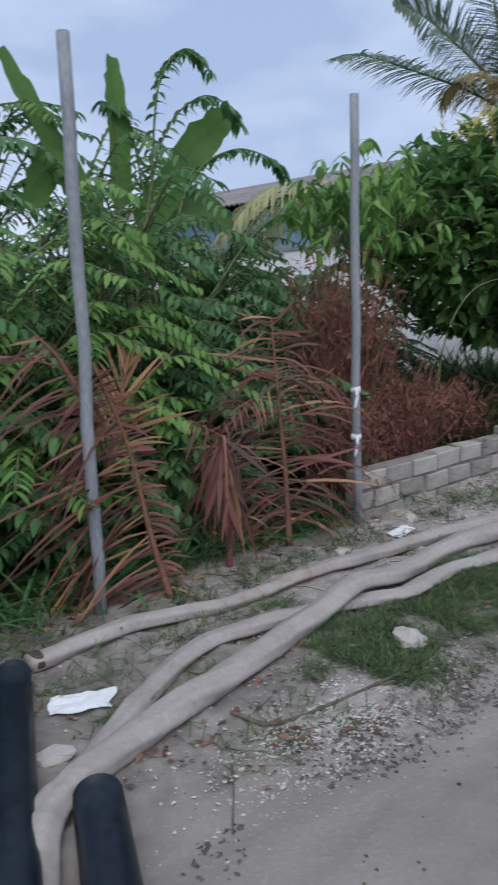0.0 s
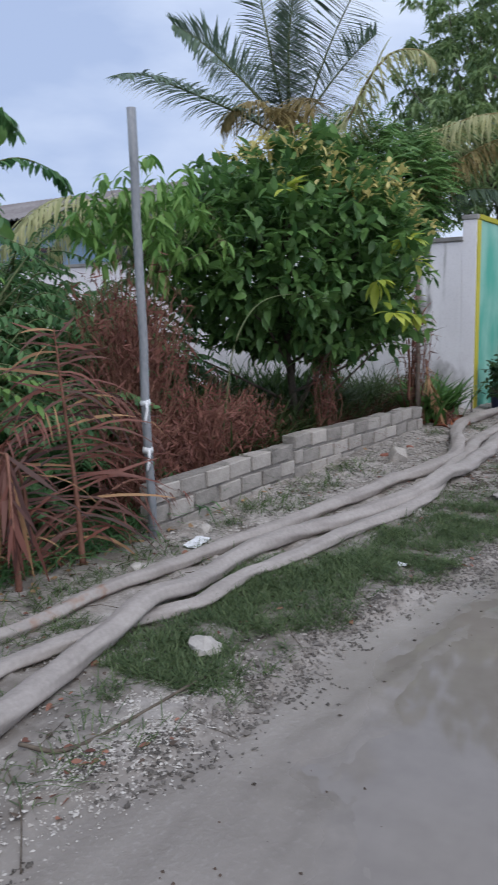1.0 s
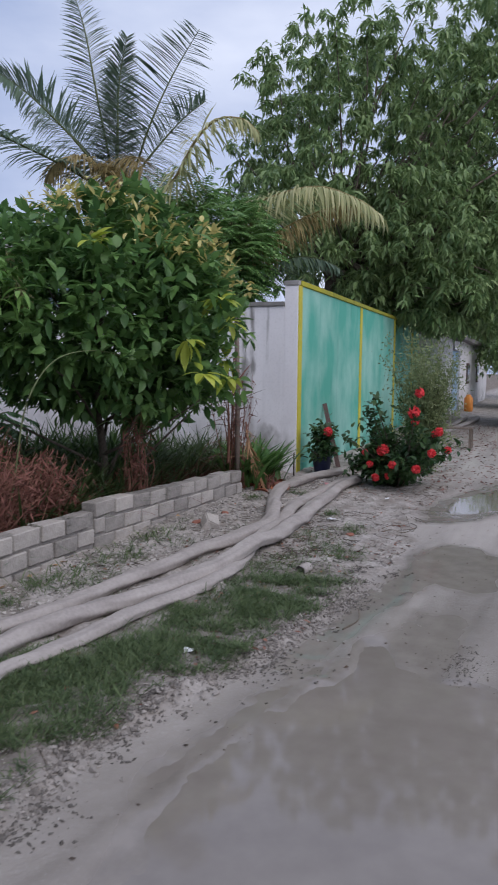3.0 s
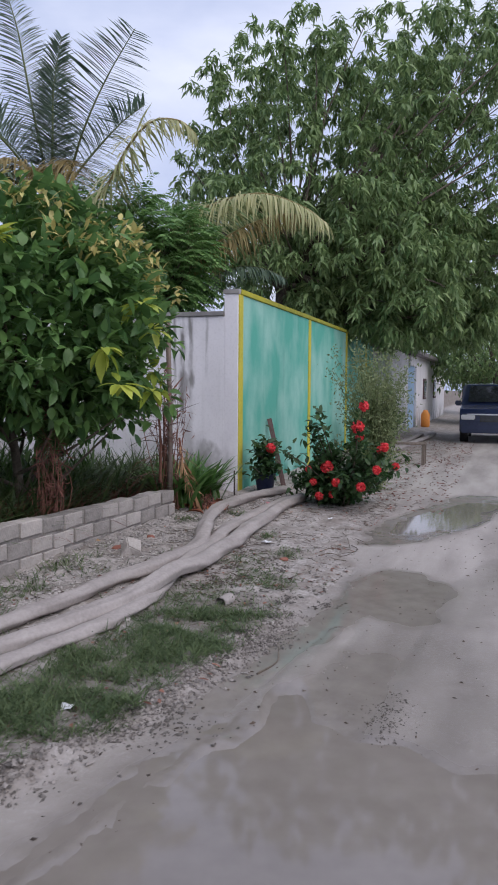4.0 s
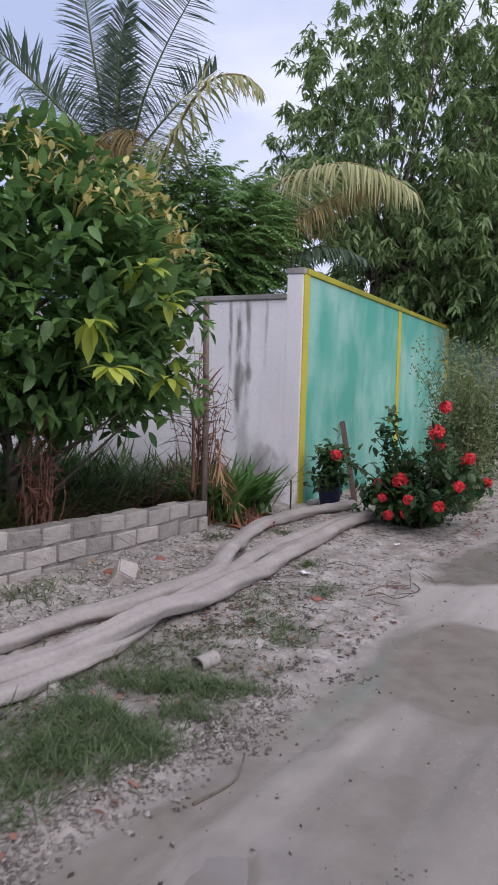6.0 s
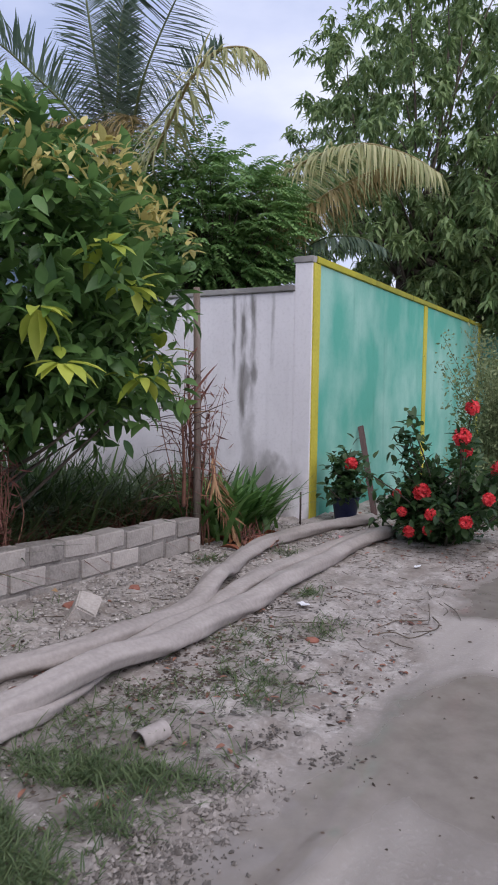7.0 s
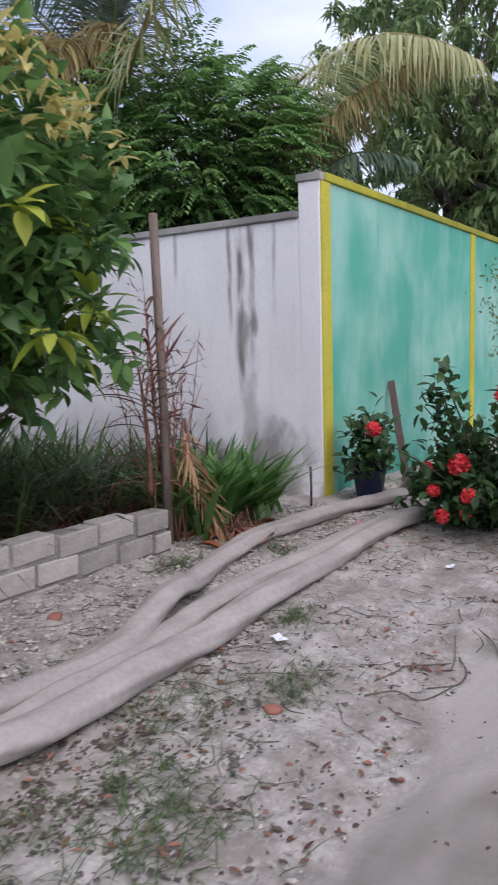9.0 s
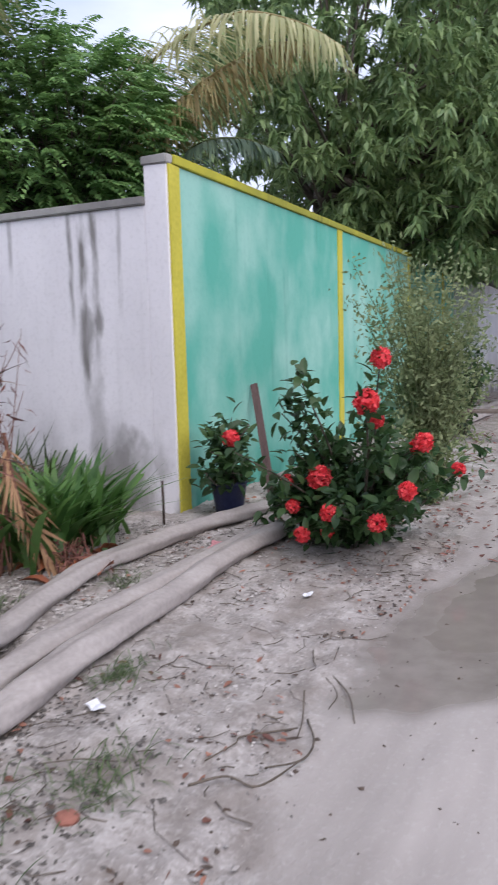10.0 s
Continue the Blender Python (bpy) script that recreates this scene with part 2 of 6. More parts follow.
        col = mixc(mul(inside.outputs[0], strong), col, stain)
    l.new(col, b.inputs["Base Color"])
    b.inputs["Roughness"].default_value = 0.85
    b.inputs["Specular IOR Level"].default_value = 0.25
    bp = n.new("ShaderNodeBump")
    bp.inputs["Strength"].default_value = 0.25
    bp.inputs["Distance"].default_value = 0.006
    l.new(fine, bp.inputs["Height"])
    l.new(bp.outputs[0], b.inputs["Normal"])
    return m


M_WHITE = plaster("stained_white_plaster", (0.8, 0.78, 0.8), (0.72, 0.7, 0.72), (0.2, 0.19, 0.18), 0.12, 0.85,
                  drips=((3.86, 0.05, 0.9, 0.95), (3.74, 0.045, 1.3, 0.9), (3.98, 0.035, 1.5, 0.8), (3.5, 0.03, 1.6, 0.5), (4.6, 0.03, 1.9, 0.6), (3.8, 0.16, 0.95, 0.25)),
                  blotches=((3.55, 0.3, 0.35, 0.5, 0.75), (3.85, 1.55, 0.1, 0.28, 0.7), (3.72, 1.65, 0.05, 0.16, 0.7), (3.78, 0.6, 0.12, 0.6, 0.45), (4.2, 0.3, 0.5, 0.3, 0.5)))
M_GREEN = plaster("turquoise_wall_paint", (0.29, 0.55, 0.465), (0.1, 0.405, 0.315), (0.05, 0.25, 0.19), 0.4, 0.35, 0.36, 0.64)
M_CAP = plaster("grimy_cement_cap", (0.4, 0.39, 0.37), (0.24, 0.23, 0.22), (0.08, 0.08, 0.075), 0.9)
M_YCAP = plaster("yellow_mossy_coping", (0.45, 0.42, 0.05), (0.3, 0.3, 0.05), (0.07, 0.08, 0.03), 0.9)


# ---- mesh helpers ----
class Build:
    """Collects vertices and faces for one mesh."""

    def __init__(self):
        self.v, self.f, self.n = [], [], 0

    def add(self, verts, faces):
        verts = np.asarray(verts, float).reshape(-1, 3)
        self.v.append(verts)
        self.f.extend(tuple(i + self.n for i in q) for q in faces)
        self.n += len(verts)

    def repeat(self, verts, faces):
        """verts: (N, k, 3) copies of one template with the given faces."""
        count, k, _ = verts.shape
        idx = (np.arange(count) * k)[:, None]
        for q in faces:
            self.f.extend(map(tuple, (idx + np.array(q)[None] + self.n).tolist()))
        self.v.append(verts.reshape(-1, 3))
        self.n += count * k

    def mesh(self, name, smooth=True):
        me = bpy.data.meshes.new(name)
        me.from_pydata(np.concatenate(self.v).tolist(), [], self.f)
        if smooth:
            me.polygons.foreach_set("use_smooth", [True] * len(me.polygons))
        me.update()
        return me


def part(name, source, mat, parent=None, label="", smooth=True):
    """Links a Build, bmesh or mesh as one object under its thing."""
    if isinstance(source, Build):
        me = source.mesh(name, smooth)
    elif isinstance(source, bmesh.types.BMesh):
        me = bpy.data.meshes.new(name)
        source.to_mesh(me)
        source.free()
    else:
        me = source
    if mat and not me.materials:
        me.materials.append(mat)
    ob = new(name, me)
    ob.parent = parent
    if label:
        tagged(ob, label)
    return ob


def thing(name, at, label, category, group="", kind=""):
    ob = new(name)
    ob.empty_display_size = 0.1
    ob.location = at
    return tagged(ob, label, category, group, kind)


def sub(pts, at):
    return np.asarray(pts, float) - np.asarray(at, float)


def box_bm(lo, hi, bevel=0.0, rough=0.0):
    bm = bmesh.new()
    c = [(a + b) / 2 for a, b in zip(lo, hi)]
    s = [b - a for a, b in zip(lo, hi)]
    bmesh.ops.create_cube(bm, size=1, matrix=Matrix.Translation(c) @ Matrix.Diagonal((*s, 1)))
    if bevel:
        bmesh.ops.bevel(bm, geom=bm.edges[:], offset=bevel, segments=2, affect="EDGES")
    if rough:
        for v in bm.verts:
            v.co += Vector(noise.noise_vector(v.co * 9)) * rough
    return bm


def unit(a):
    a = np.asarray(a, float)
    return a / np.maximum(np.linalg.norm(a, axis=-1, keepdims=True), 1e-9)


def smooth_path(pts, per=8):
    """Catmull-Rom through the points."""
    p = np.asarray(pts, float)
    p = np.vstack([2 * p[0] - p[1], p, 2 * p[-1] - p[-2]])
    out = []
    for i in range(1, len(p) - 2):
        for s in np.linspace(0, 1, per, endpoint=False):
            a, b, c, d = p[i - 1], p[i], p[i + 1], p[i + 2]
            out.append(0.5 * (2 * b + (c - a) * s + (2 * a - 5 * b + 4 * c - d) * s**2 + (3 * b - a - 3 * c + d) * s**3))
    out.append(p[-2])
    return np.array(out)


def tube(bd, pts, radius, sides=8, flat=1.0, wobble=0.0, caps=True, crease=0.0):
    """A tube along pts; flat squashes it in height."""
    p = np.asarray(pts, float)
    r = np.broadcast_to(np.asarray(radius, float), (len(p),))
    d = unit(np.gradient(p, axis=0))
    up = np.where(np.abs(d[:, 2:3]) > 0.9, np.array([[1.0, 0, 0]]), np.array([[0, 0, 1.0]]))
    s = unit(np.cross(d, up))
    t = np.cross(s, d)
    ang = np.linspace(0, 2 * np.pi, sides, endpoint=False)
    ring = r[:, None, None] * (np.cos(ang)[None, :, None] * s[:, None] + flat * np.sin(ang)[None, :, None] * t[:, None])
    if crease:
        k = np.arange(len(p))[:, None]
        ring = ring * (1 + crease * np.sin(3 * ang[None] + 1.3 * np.sin(k * 0.11)) * np.sin(0.35 * k + 2 * ang[None]) - 0.8 * crease * np.exp(-((ang[None] - 1.6 - 0.5 * np.sin(k * 0.07)) / 0.3) ** 2))[..., None]
    v = p[:, None] + ring
    if wobble:
        w = np.array([[noise.noise(Vector(q) * 7) for q in row] for row in v])
        v = p[:, None] + ring * (1 + wobble * w[..., None])
    faces = []
    for i in range(len(p) - 1):
        for j in range(sides):
            k = (j + 1) % sides
            faces.append((i * sides + j, i * sides + k, (i + 1) * sides + k, (i + 1) * sides + j))
    if caps:
        faces.append(tuple(range(sides))[::-1])
        faces.append(tuple((len(p) - 1) * sides + j for j in range(sides)))
    bd.add(v, faces)


LEAF = np.array([(0, 0, 0), (0.16, -0.33, 0.7), (0.16, 0.33, 0.7), (0.18, 0, 0), (0.42, -0.5, 1), (0.42, 0.5, 1), (0.44, 0, 0),
                 (0.7, -0.38, 0.8), (0.7, 0.38, 0.8), (0.72, 0, 0), (0.89, -0.13, 0.2), (0.89, 0.13, 0.2), (1, 0, 0)], float)
LEAF_F = [(0, 3, 1), (0, 2, 3), (1, 3, 6, 4), (3, 2, 5, 6), (4, 6, 9, 7), (6, 5, 8, 9), (7, 9, 12, 10), (9, 8, 11, 12)]
SMALL = np.array([(0, 0, 0), (0.45, -0.5, 1), (0.45, 0.5, 1), (0.5, 0, 0), (1, 0, 0)], float)
SMALL_F = [(0, 3, 1), (0, 2, 3), (3, 4, 1), (3, 2, 4)]


def leaves(bd, pos, way, up, length, width, droop=0.25, fold=0.15, small=False):
    """Many leaves at once: pos, way and up are (N, 3)."""
    pos, way, up = np.asarray(pos, float), unit(way), np.asarray(up, float)
    n = len(pos)
    length, width = np.broadcast_to(length, (n,)), np.broadcast_to(width, (n,))
    side = unit(np.cross(way, up))
    nor = np.cross(side, way)
    t = SMALL if small else LEAF
    v = (pos[:, None] + t[None, :, 0:1] * length[:, None, None] * way[:, None]
         + t[None, :, 1:2] * width[:, None, None] * side[:, None]
         + (t[None, :, 2:3] * fold * width[:, None, None] - (t[None, :, 0:1] ** 2) * droop * length[:, None, None]) * nor[:, None])
    bd.repeat(v, SMALL_F if small else LEAF_F)


def blades(bd, base, way, up, length, width, droop, segs=3, bend=None):
    """Strap-like blades (grass, palm leaflets): bend towards -up along their length."""
    base, way, up = np.asarray(base, float), unit(way), np.asarray(up, float)
    n = len(base)
    length, width, droop = (np.broadcast_to(a, (n,)) for a in (length, width, droop))
    side = unit(np.cross(way, up))
    nor = np.cross(side, way) if bend is None else np.tile(-np.asarray(bend, float), (n, 1))
    rows = []
    for k in range(segs + 1):
        s = k / segs
        c = base + way * (length * (s - 0.18 * droop * s**2))[:, None] - nor * (length * droop * s**2)[:, None]
        w = (width * (0.55 + 0.9 * s) if s < 0.4 else width * (1.0 - ((s - 0.4) / 0.6) ** 2 * 0.94)) / 2
        rows += [c - side * w[:, None], c + side * w[:, None]]
    v = np.stack(rows, 1)
    bd.repeat(v, [(2 * k, 2 * k + 1, 2 * k + 3, 2 * k + 2) for k in range(segs)])


def on_blob(r, n, centre, radii, shell=0.35):
    """Points in the outer shell of an uneven ellipsoid, with their outward ways."""
    d = unit(r.normal(size=(n, 3)))
    lump = np.array([1 + 0.22 * noise.noise(Vector(q) * 2.3) + 0.1 * noise.noise(Vector(q) * 5.1) for q in d])
    rad = (1 - shell * r.random(n) ** 1.5) * lump
    return np.asarray(centre) + d * rad[:, None] * np.asarray(radii), d


def frond(leaf, stem, pts, leaflet, count=46, width=0.03, sag=0.35, r0=0.018, seed=0, skip=0.0, start=0.14, spread=0.75, up=(0, 0, 1), single=None, fwd=1.0, lr=(1.0, 1.0), hang=0.0, loose=0.06):
    """A feather palm leaf along the path pts: rachis plus two rows of leaflets."""
    r = np.random.default_rng(seed)
    p = smooth_path(pts, 10)
    seg = np.r_[0, np.cumsum(np.linalg.norm(np.diff(p, axis=0), axis=1))]
    tube(stem, p, np.linspace(r0, r0 * 0.2, len(p)), 5)
    s = np.repeat(np.linspace(start, 0.99, count), 2) * seg[-1]
    s = s + r.normal(size=len(s)) * 0.004
    at = np.stack([np.interp(s, seg, p[:, k]) for k in range(3)], 1)
    d = unit(np.gradient(p, axis=0))
    fw = unit(np.stack([np.interp(s, seg, d[:, k]) for k in range(3)], 1))
    side = unit(np.cross(fw, np.asarray(up, float)))
    upv = np.cross(side, fw)
    sign = np.tile([1.0, -1.0], count)
    f = s / seg[-1]
    way = side * (sign * spread)[:, None] + fw * (fwd * (0.35 + 0.55 * f))[:, None] + upv * (0.18 + 0.1 * r.normal(size=len(s)))[:, None] + r.normal(size=(len(s), 3)) * loose - np.array((0, 0, hang))
    ln = leaflet * np.sin(np.pi * np.clip(0.16 + 0.8 * f, 0, 1)) ** 0.6 * r.uniform(0.8, 1.12, len(s)) * np.where(sign > 0, lr[0], lr[1])
    keep = r.random(len(s)) > skip
    # droop is taken towards the ground
    down = np.tile([0.0, 0.0, 1.0], (len(s), 1)) + 0.05 * r.normal(size=(len(s), 3))
    sags = sag * (r.uniform(0.6, 1.4, len(s)) if single is None else r.uniform(0.1, 2.3, len(s)))
    if single is not None:
        ln = ln * r.uniform(0.6, 1.08, len(s))
    if single is None:
        blades(leaf, at[keep], way[keep], down[keep], ln[keep], width, sags[keep], 4)
        return
    for i in np.nonzero(keep)[0]:
        one = Build()
        blades(one, at[i:i + 1], way[i:i + 1], unit(np.asarray(up, float) + np.array((0, 0, 0.5)) + 0.5 * r.normal(size=3))[None], ln[i:i + 1], width * r.uniform(0.7, 1.2), sags[i:i + 1], 5, (0, 0, -1))
        part("leaflet", one, single[2] if len(single) > 2 and r.random() < 0.07 else single[0], single[1])


def limb(bd, a, b, r0, r1, bend=0.1, seed=0, n=7):
    r = np.random.default_rng(seed)
    t = np.linspace(0, 1, n)[:, None]
    p = np.asarray(a) * (1 - t) + np.asarray(b) * t + np.sin(np.pi * t) * r.normal(size=3) * bend
    tube(bd, p, np.linspace(r0, r1, n), 6)


# ---- ground ----
def step(a, b, x):
    t = np.clip((x - a) / (b - a), 0, 1)
    return t * t * (3 - 2 * t)


# hollows of the road: centre, half sizes, turn
PUDDLES = [(3.05, 0.15, 1.9, 0.98, 0), (4.64, 0.56, 0.42, 0.13, 15), (10.75, 0.26, 2.0, 0.5, -17), (0.9, -0.7, 1.5, 1.1, 0)]
WATER = -0.016
EDGE_X = [0.0, 1.46, 2.35, 3.25, 3.9, 4.4, 5.35, 6.5, 8.0, 9.4, 10.9, 13.0, 40.0]
EDGE_Y = [1.9, 1.62, 1.45, 1.44, 1.32, 1.14, 0.98, 0.84, 0.8, 1.0, 0.85, 1.0, 1.2]


def lattice(x, y, scale, seed=0):
    """Smooth value noise in the plane, about -0.5 to 0.5."""
    x, y = np.asarray(x, float) * scale, np.asarray(y, float) * scale
    i, j = np.floor(x), np.floor(y)
    u, v = x - i, y - j
    u, v = u * u * (3 - 2 * u), v * v * (3 - 2 * v)

    def corner(a, b):
        h = np.sin((a % 997) * 12.9898 + (b % 997) * 78.233 + seed * 37.719) * 43758.5453
        return h - np.floor(h)

    return (corner(i, j) * (1 - u) + corner(i + 1, j) * u) * (1 - v) + (corner(i, j + 1) * (1 - u) + corner(i + 1, j + 1) * u) * v - 0.5


def verge_at(x, y):
    """Distance into the verge from the broken road edge."""
    return y - np.interp(x, EDGE_X, EDGE_Y) - 0.05 * np.sin(5.3 * x) * np.sin(2.9 * x + 1) - 0.13 * lattice(x, y, 3.3, 1) - 0.09 * lattice(x, y, 9, 2) - 0.04 * lattice(x, y, 22, 3)


def hollow_at(x, y):
    """1 in the hollows of the road, 0 on the level."""
    out = np.zeros(np.broadcast(x, y).shape)
    rag = 0.36 * lattice(x, y, 1.5, 4) + 0.13 * lattice(x, y, 4.5, 5) + 0.04 * lattice(x, y, 13, 6)
    for cx, cy, rx, ry, turn in PUDDLES:
        c, q = math.cos(radians(turn)), math.sin(radians(turn))
        d = np.hypot(((x - cx) * c + (y - cy) * q) / rx, ((y - cy) * c - (x - cx) * q) / ry)
        out = np.maximum(out, 1 - step(0.5, 1.3, d + rag))
    return out


def band_at(x, y, x0, y0, x1, y1, half):
    """1 along the stretch from one point to the other, fading out over its half width."""
    x, y = np.asarray(x, float), np.asarray(y, float)
    t = np.clip(((x - x0) * (x1 - x0) + (y - y0) * (y1 - y0)) / ((x1 - x0) ** 2 + (y1 - y0) ** 2), 0, 1)
    d = np.hypot(x - x0 - t * (x1 - x0), y - y0 - t * (y1 - y0)) / half
    return 1 - step(0.45, 1.35, d + 0.5 * lattice(x, y, 2.4, 7) + 0.25 * lattice(x, y, 8, 8))


# wet stretches of the road, and the wheel tracks pressed into it (height)
DAMP = [(6.4, 0.22, 7.2, 0.24, 0.36, 0.5), (6.5, 0.64, 4.4, 0.98, 0.16, 0.42), (5.5, 0.36, 3.5, 0.36, 0.36, 0.4), (7.5, 0.4, 5.8, 0.72, 0.3, 0.42), (6.4, -0.1, 8.3, -0.5, 0.3, 0.3),
        (9.15, 0.72, 12.4, -0.2, 0.46, 0.5), (2.1, 0.85, 4.2, 0.4, 0.65, 0.3)]
TRACKS = [(4.3, 0.74, 5.95, 0.56, 0.075, 0.014), (5.9, 0.56, 7.6, 0.72, 0.07, 0.009), (6.5, 0.68, 4.7, 0.93, 0.12, -0.006), (5.4, 0.3, 8.6, -0.35, 0.16, -0.006),
          (2.3, 1.16, 4.3, 0.8, 0.07, 0.01), (7.0, 0.75, 9.2, 0.3, 0.1, 0.008), (4.6, 0.1, 8.0, -0.2, 0.08, 0.009)]


def soaked_at(x, y):
    """1 where the road stays wet round and between the hollows."""
    out = hollow_at(x, y)
    for *line, strong in DAMP:
        out = np.maximum(out, strong * band_at(x, y, *line))
    return out


def turf_at(x, y):
    """1 where the grass has made dark soil."""
    mid = np.interp(x, EDGE_X, EDGE_Y) + 0.52
    return step(2.3, 2.9, x) * step(6.7, 6.0, x) * step(0.62, 0.25, np.abs(y - mid) + 0.4 * lattice(x, y, 3, 11))


def ground_z(x, y):
    """Height of the ground: a low sandy verge rising to the walls, the road with its hollows."""
    x, y = np.asarray(x, float), np.asarray(y, float)
    e = verge_at(x, y)
    z = 0.045 * step(-0.01, 0.11, e) * step(7.5, 4.5, x) + 0.03 * step(0.0, 0.9, e) * step(4.5, 7.5, x) + 0.09 * step(1.8, 3.4, y) * step(4, 8, x)
    z = z - 0.032 * hollow_at(x, y) * (1 - step(0.0, 0.1, e))
    for *line, high in TRACKS:
        z = z + high * band_at(x, y, *line) * (1 - step(-0.05, 0.1, e))
    lump = 0.007 * np.sin(5.3 * x + 1.7 * np.sin(3.1 * y)) * np.sin(4.7 * y + 1.3 * x) + 0.004 * np.sin(13 * x + 5 * y) * np.sin(11 * y - 6 * x)
    lump = lump + (0.04 * lattice(x, y, 11, 9) + 0.03 * lattice(x, y, 21, 10)) * np.exp(-(((e - 0.1) / 0.14) ** 2)) * step(8, 6, x)
    return z + lump * (0.3 + 0.9 * step(0.0, 0.3, e)) * step(60, 20, np.abs(x))


def axis(lo, hi, fine, far):
    core = np.arange(lo, hi, fine)
    g = fine * 1.22 ** np.arange(1, 60)
    g = np.cumsum(g)
    g = g[g < far]
    return np.r_[(lo - g)[::-1], core, hi - fine + g]


def make_ground():
    xs, ys = axis(0.8, 12.5, 0.03, 600), axis(-0.9, 3.6, 0.028, 600)
    gx, gy = np.meshgrid(xs, ys, indexing="ij")
    gz = ground_z(gx, gy)
    near = (np.abs(gx - 6) < 8) & (gy > 0.6) & (gy < 4.2)
    rough = np.zeros_like(gz)
    for i, j in zip(*np.nonzero(near)):
        q = Vector((gx[i, j], gy[i, j], 0))
        rough[i, j] = 0.011 * noise.noise(q * 6) + 0.010 * noise.noise(q * 17) + 0.006 * noise.noise(q * 34)
    e = verge_at(gx, gy)
    gz = gz + rough * (0.25 + 1.3 * step(-0.05, 0.12, e))
    me = bpy.data.meshes.new("ground")
    nx, ny = gx.shape
    v = np.stack([gx, gy, gz], -1).reshape(-1, 3)
    i, j = np.meshgrid(np.arange(nx - 1), np.arange(ny - 1), indexing="ij")
    a = (i * ny + j).ravel()
    me.from_pydata(v.tolist(), [], np.stack([a, a + ny, a + ny + 1, a + 1], 1).tolist())
    me.polygons.foreach_set("use_smooth", [True] * len(me.polygons))
    # where verge sand begins, and where the road stays soaked
    for key, value in (("verge", e), ("soaked", soaked_at(gx, gy)), ("turf", turf_at(gx, gy))):
        me.attributes.new(key, "FLOAT", "POINT").data.foreach_set("value", value.ravel().astype(np.float32))
    return me


def ground_material():
    m = bpy.data.materials.new("coral_sand_and_mud")
    m.use_nodes = True
    n, l = m.node_tree.nodes, m.node_tree.links
    b = n["Principled BSDF"]
    g = n.new("ShaderNodeNewGeometry")
    sep = n.new("ShaderNodeSeparateXYZ")
    l.new(g.outputs["Position"], sep.inputs[0])

    def tex(scale, detail=6, rough=0.6, stretch=(1, 1, 1)):
        mp = n.new("ShaderNodeMapping")
        mp.inputs["Scale"].default_value = stretch
        l.new(g.outputs["Position"], mp.inputs[0])
        t = n.new("ShaderNodeTexNoise")
        t.inputs["Scale"].default_value, t.inputs["Detail"].default_value, t.inputs["Roughness"].default_value = scale, detail, rough
        l.new(mp.outputs[0], t.inputs["Vector"])
        return t.outputs["Fac"]

    def rng_(v, a, c, lo=0.0, hi=1.0):
        r = n.new("ShaderNodeMapRange")
        r.inputs[1].default_value, r.inputs[2].default_value, r.inputs[3].default_value, r.inputs[4].default_value = a, c, lo, hi
        l.new(v, r.inputs[0])
        return r.outputs[0]

    def op(kind, a, c):
        k = n.new("ShaderNodeMath")
        k.operation = kind
        for i, v in ((0, a), (1, c)):
            if isinstance(v, (int, float)):
                k.inputs[i].default_value = v
            else:
                l.new(v, k.inputs[i])
        return k.outputs[0]

    def mixc(f, a, c):
        k = n.new("ShaderNodeMixRGB")
        l.new(f, k.inputs[0])
        for i, v in ((1, a), (2, c)):
            if isinstance(v, tuple):
                k.inputs[i].default_value = (*v, 1)
            else:
                l.new(v, k.inputs[i])
        return k.outputs[0]

    big, mid, fine = tex(1.1), tex(6), tex(45, 4)
    ruts = tex(1.6, 4, 0.5, (0.25, 1.6, 1))
    def attribute(key):
        k = n.new("ShaderNodeAttribute")
        k.attribute_name = key
        return k.outputs["Fac"]

    soaked = attribute("soaked")
    edge = op("ADD", attribute("verge"), op("MULTIPLY", op("SUBTRACT", mid, 0.5), 0.22))
    verge = rng_(edge, -0.05, 0.12)
    # the street dries out along its length: soaked mud, then pale coral sand
    dry = rng_(op("ADD", sep.outputs[0], op("MULTIPLY", op("SUBTRACT", big, 0.5), 5.0)), 5.0, 8.6)
    mud = mixc(rng_(ruts, 0.38, 0.62), (0.2, 0.177, 0.158), (0.29, 0.262, 0.236))
    mud = mixc(dry, mud, mixc(rng_(ruts, 0.38, 0.62), (0.25, 0.225, 0.206), (0.37, 0.338, 0.312)))
    mud = mixc(op("MULTIPLY", rng_(fine, 0.55, 0.8), 0.3), mud, (0.5, 0.48, 0.45))
    sand = mixc(rng_(mid, 0.35, 0.65), (0.21, 0.188, 0.172), (0.39, 0.36, 0.335))
    sand = mixc(op("MULTIPLY", rng_(tex(9, 6, 0.7), 0.52, 0.66), 0.6), sand, (0.17, 0.145, 0.125))
    sand = mixc(op("MULTIPLY", rng_(tex(28, 5, 0.7), 0.54, 0.68), 0.65), sand, (0.13, 0.11, 0.09))
    sand = mixc(op("MULTIPLY", rng_(fine, 0.48, 0.7), 0.5), sand, (0.52, 0.49, 0.46))
    sand = mixc(op("MULTIPLY", rng_(tex(3.2, 6, 0.65), 0.46, 0.62), 0.75), sand, (0.19, 0.162, 0.14))
    sand = mixc(op("MULTIPLY", attribute("turf"), rng_(tex(7, 5, 0.65), 0.35, 0.62, 0.15, 0.75)), sand, (0.11, 0.097, 0.08))
    early = rng_(op("ADD", sep.outputs[0], op("MULTIPLY", op("SUBTRACT", mid, 0.5), 1.6)), 1.7, 3.0, 1.0, 0.0)
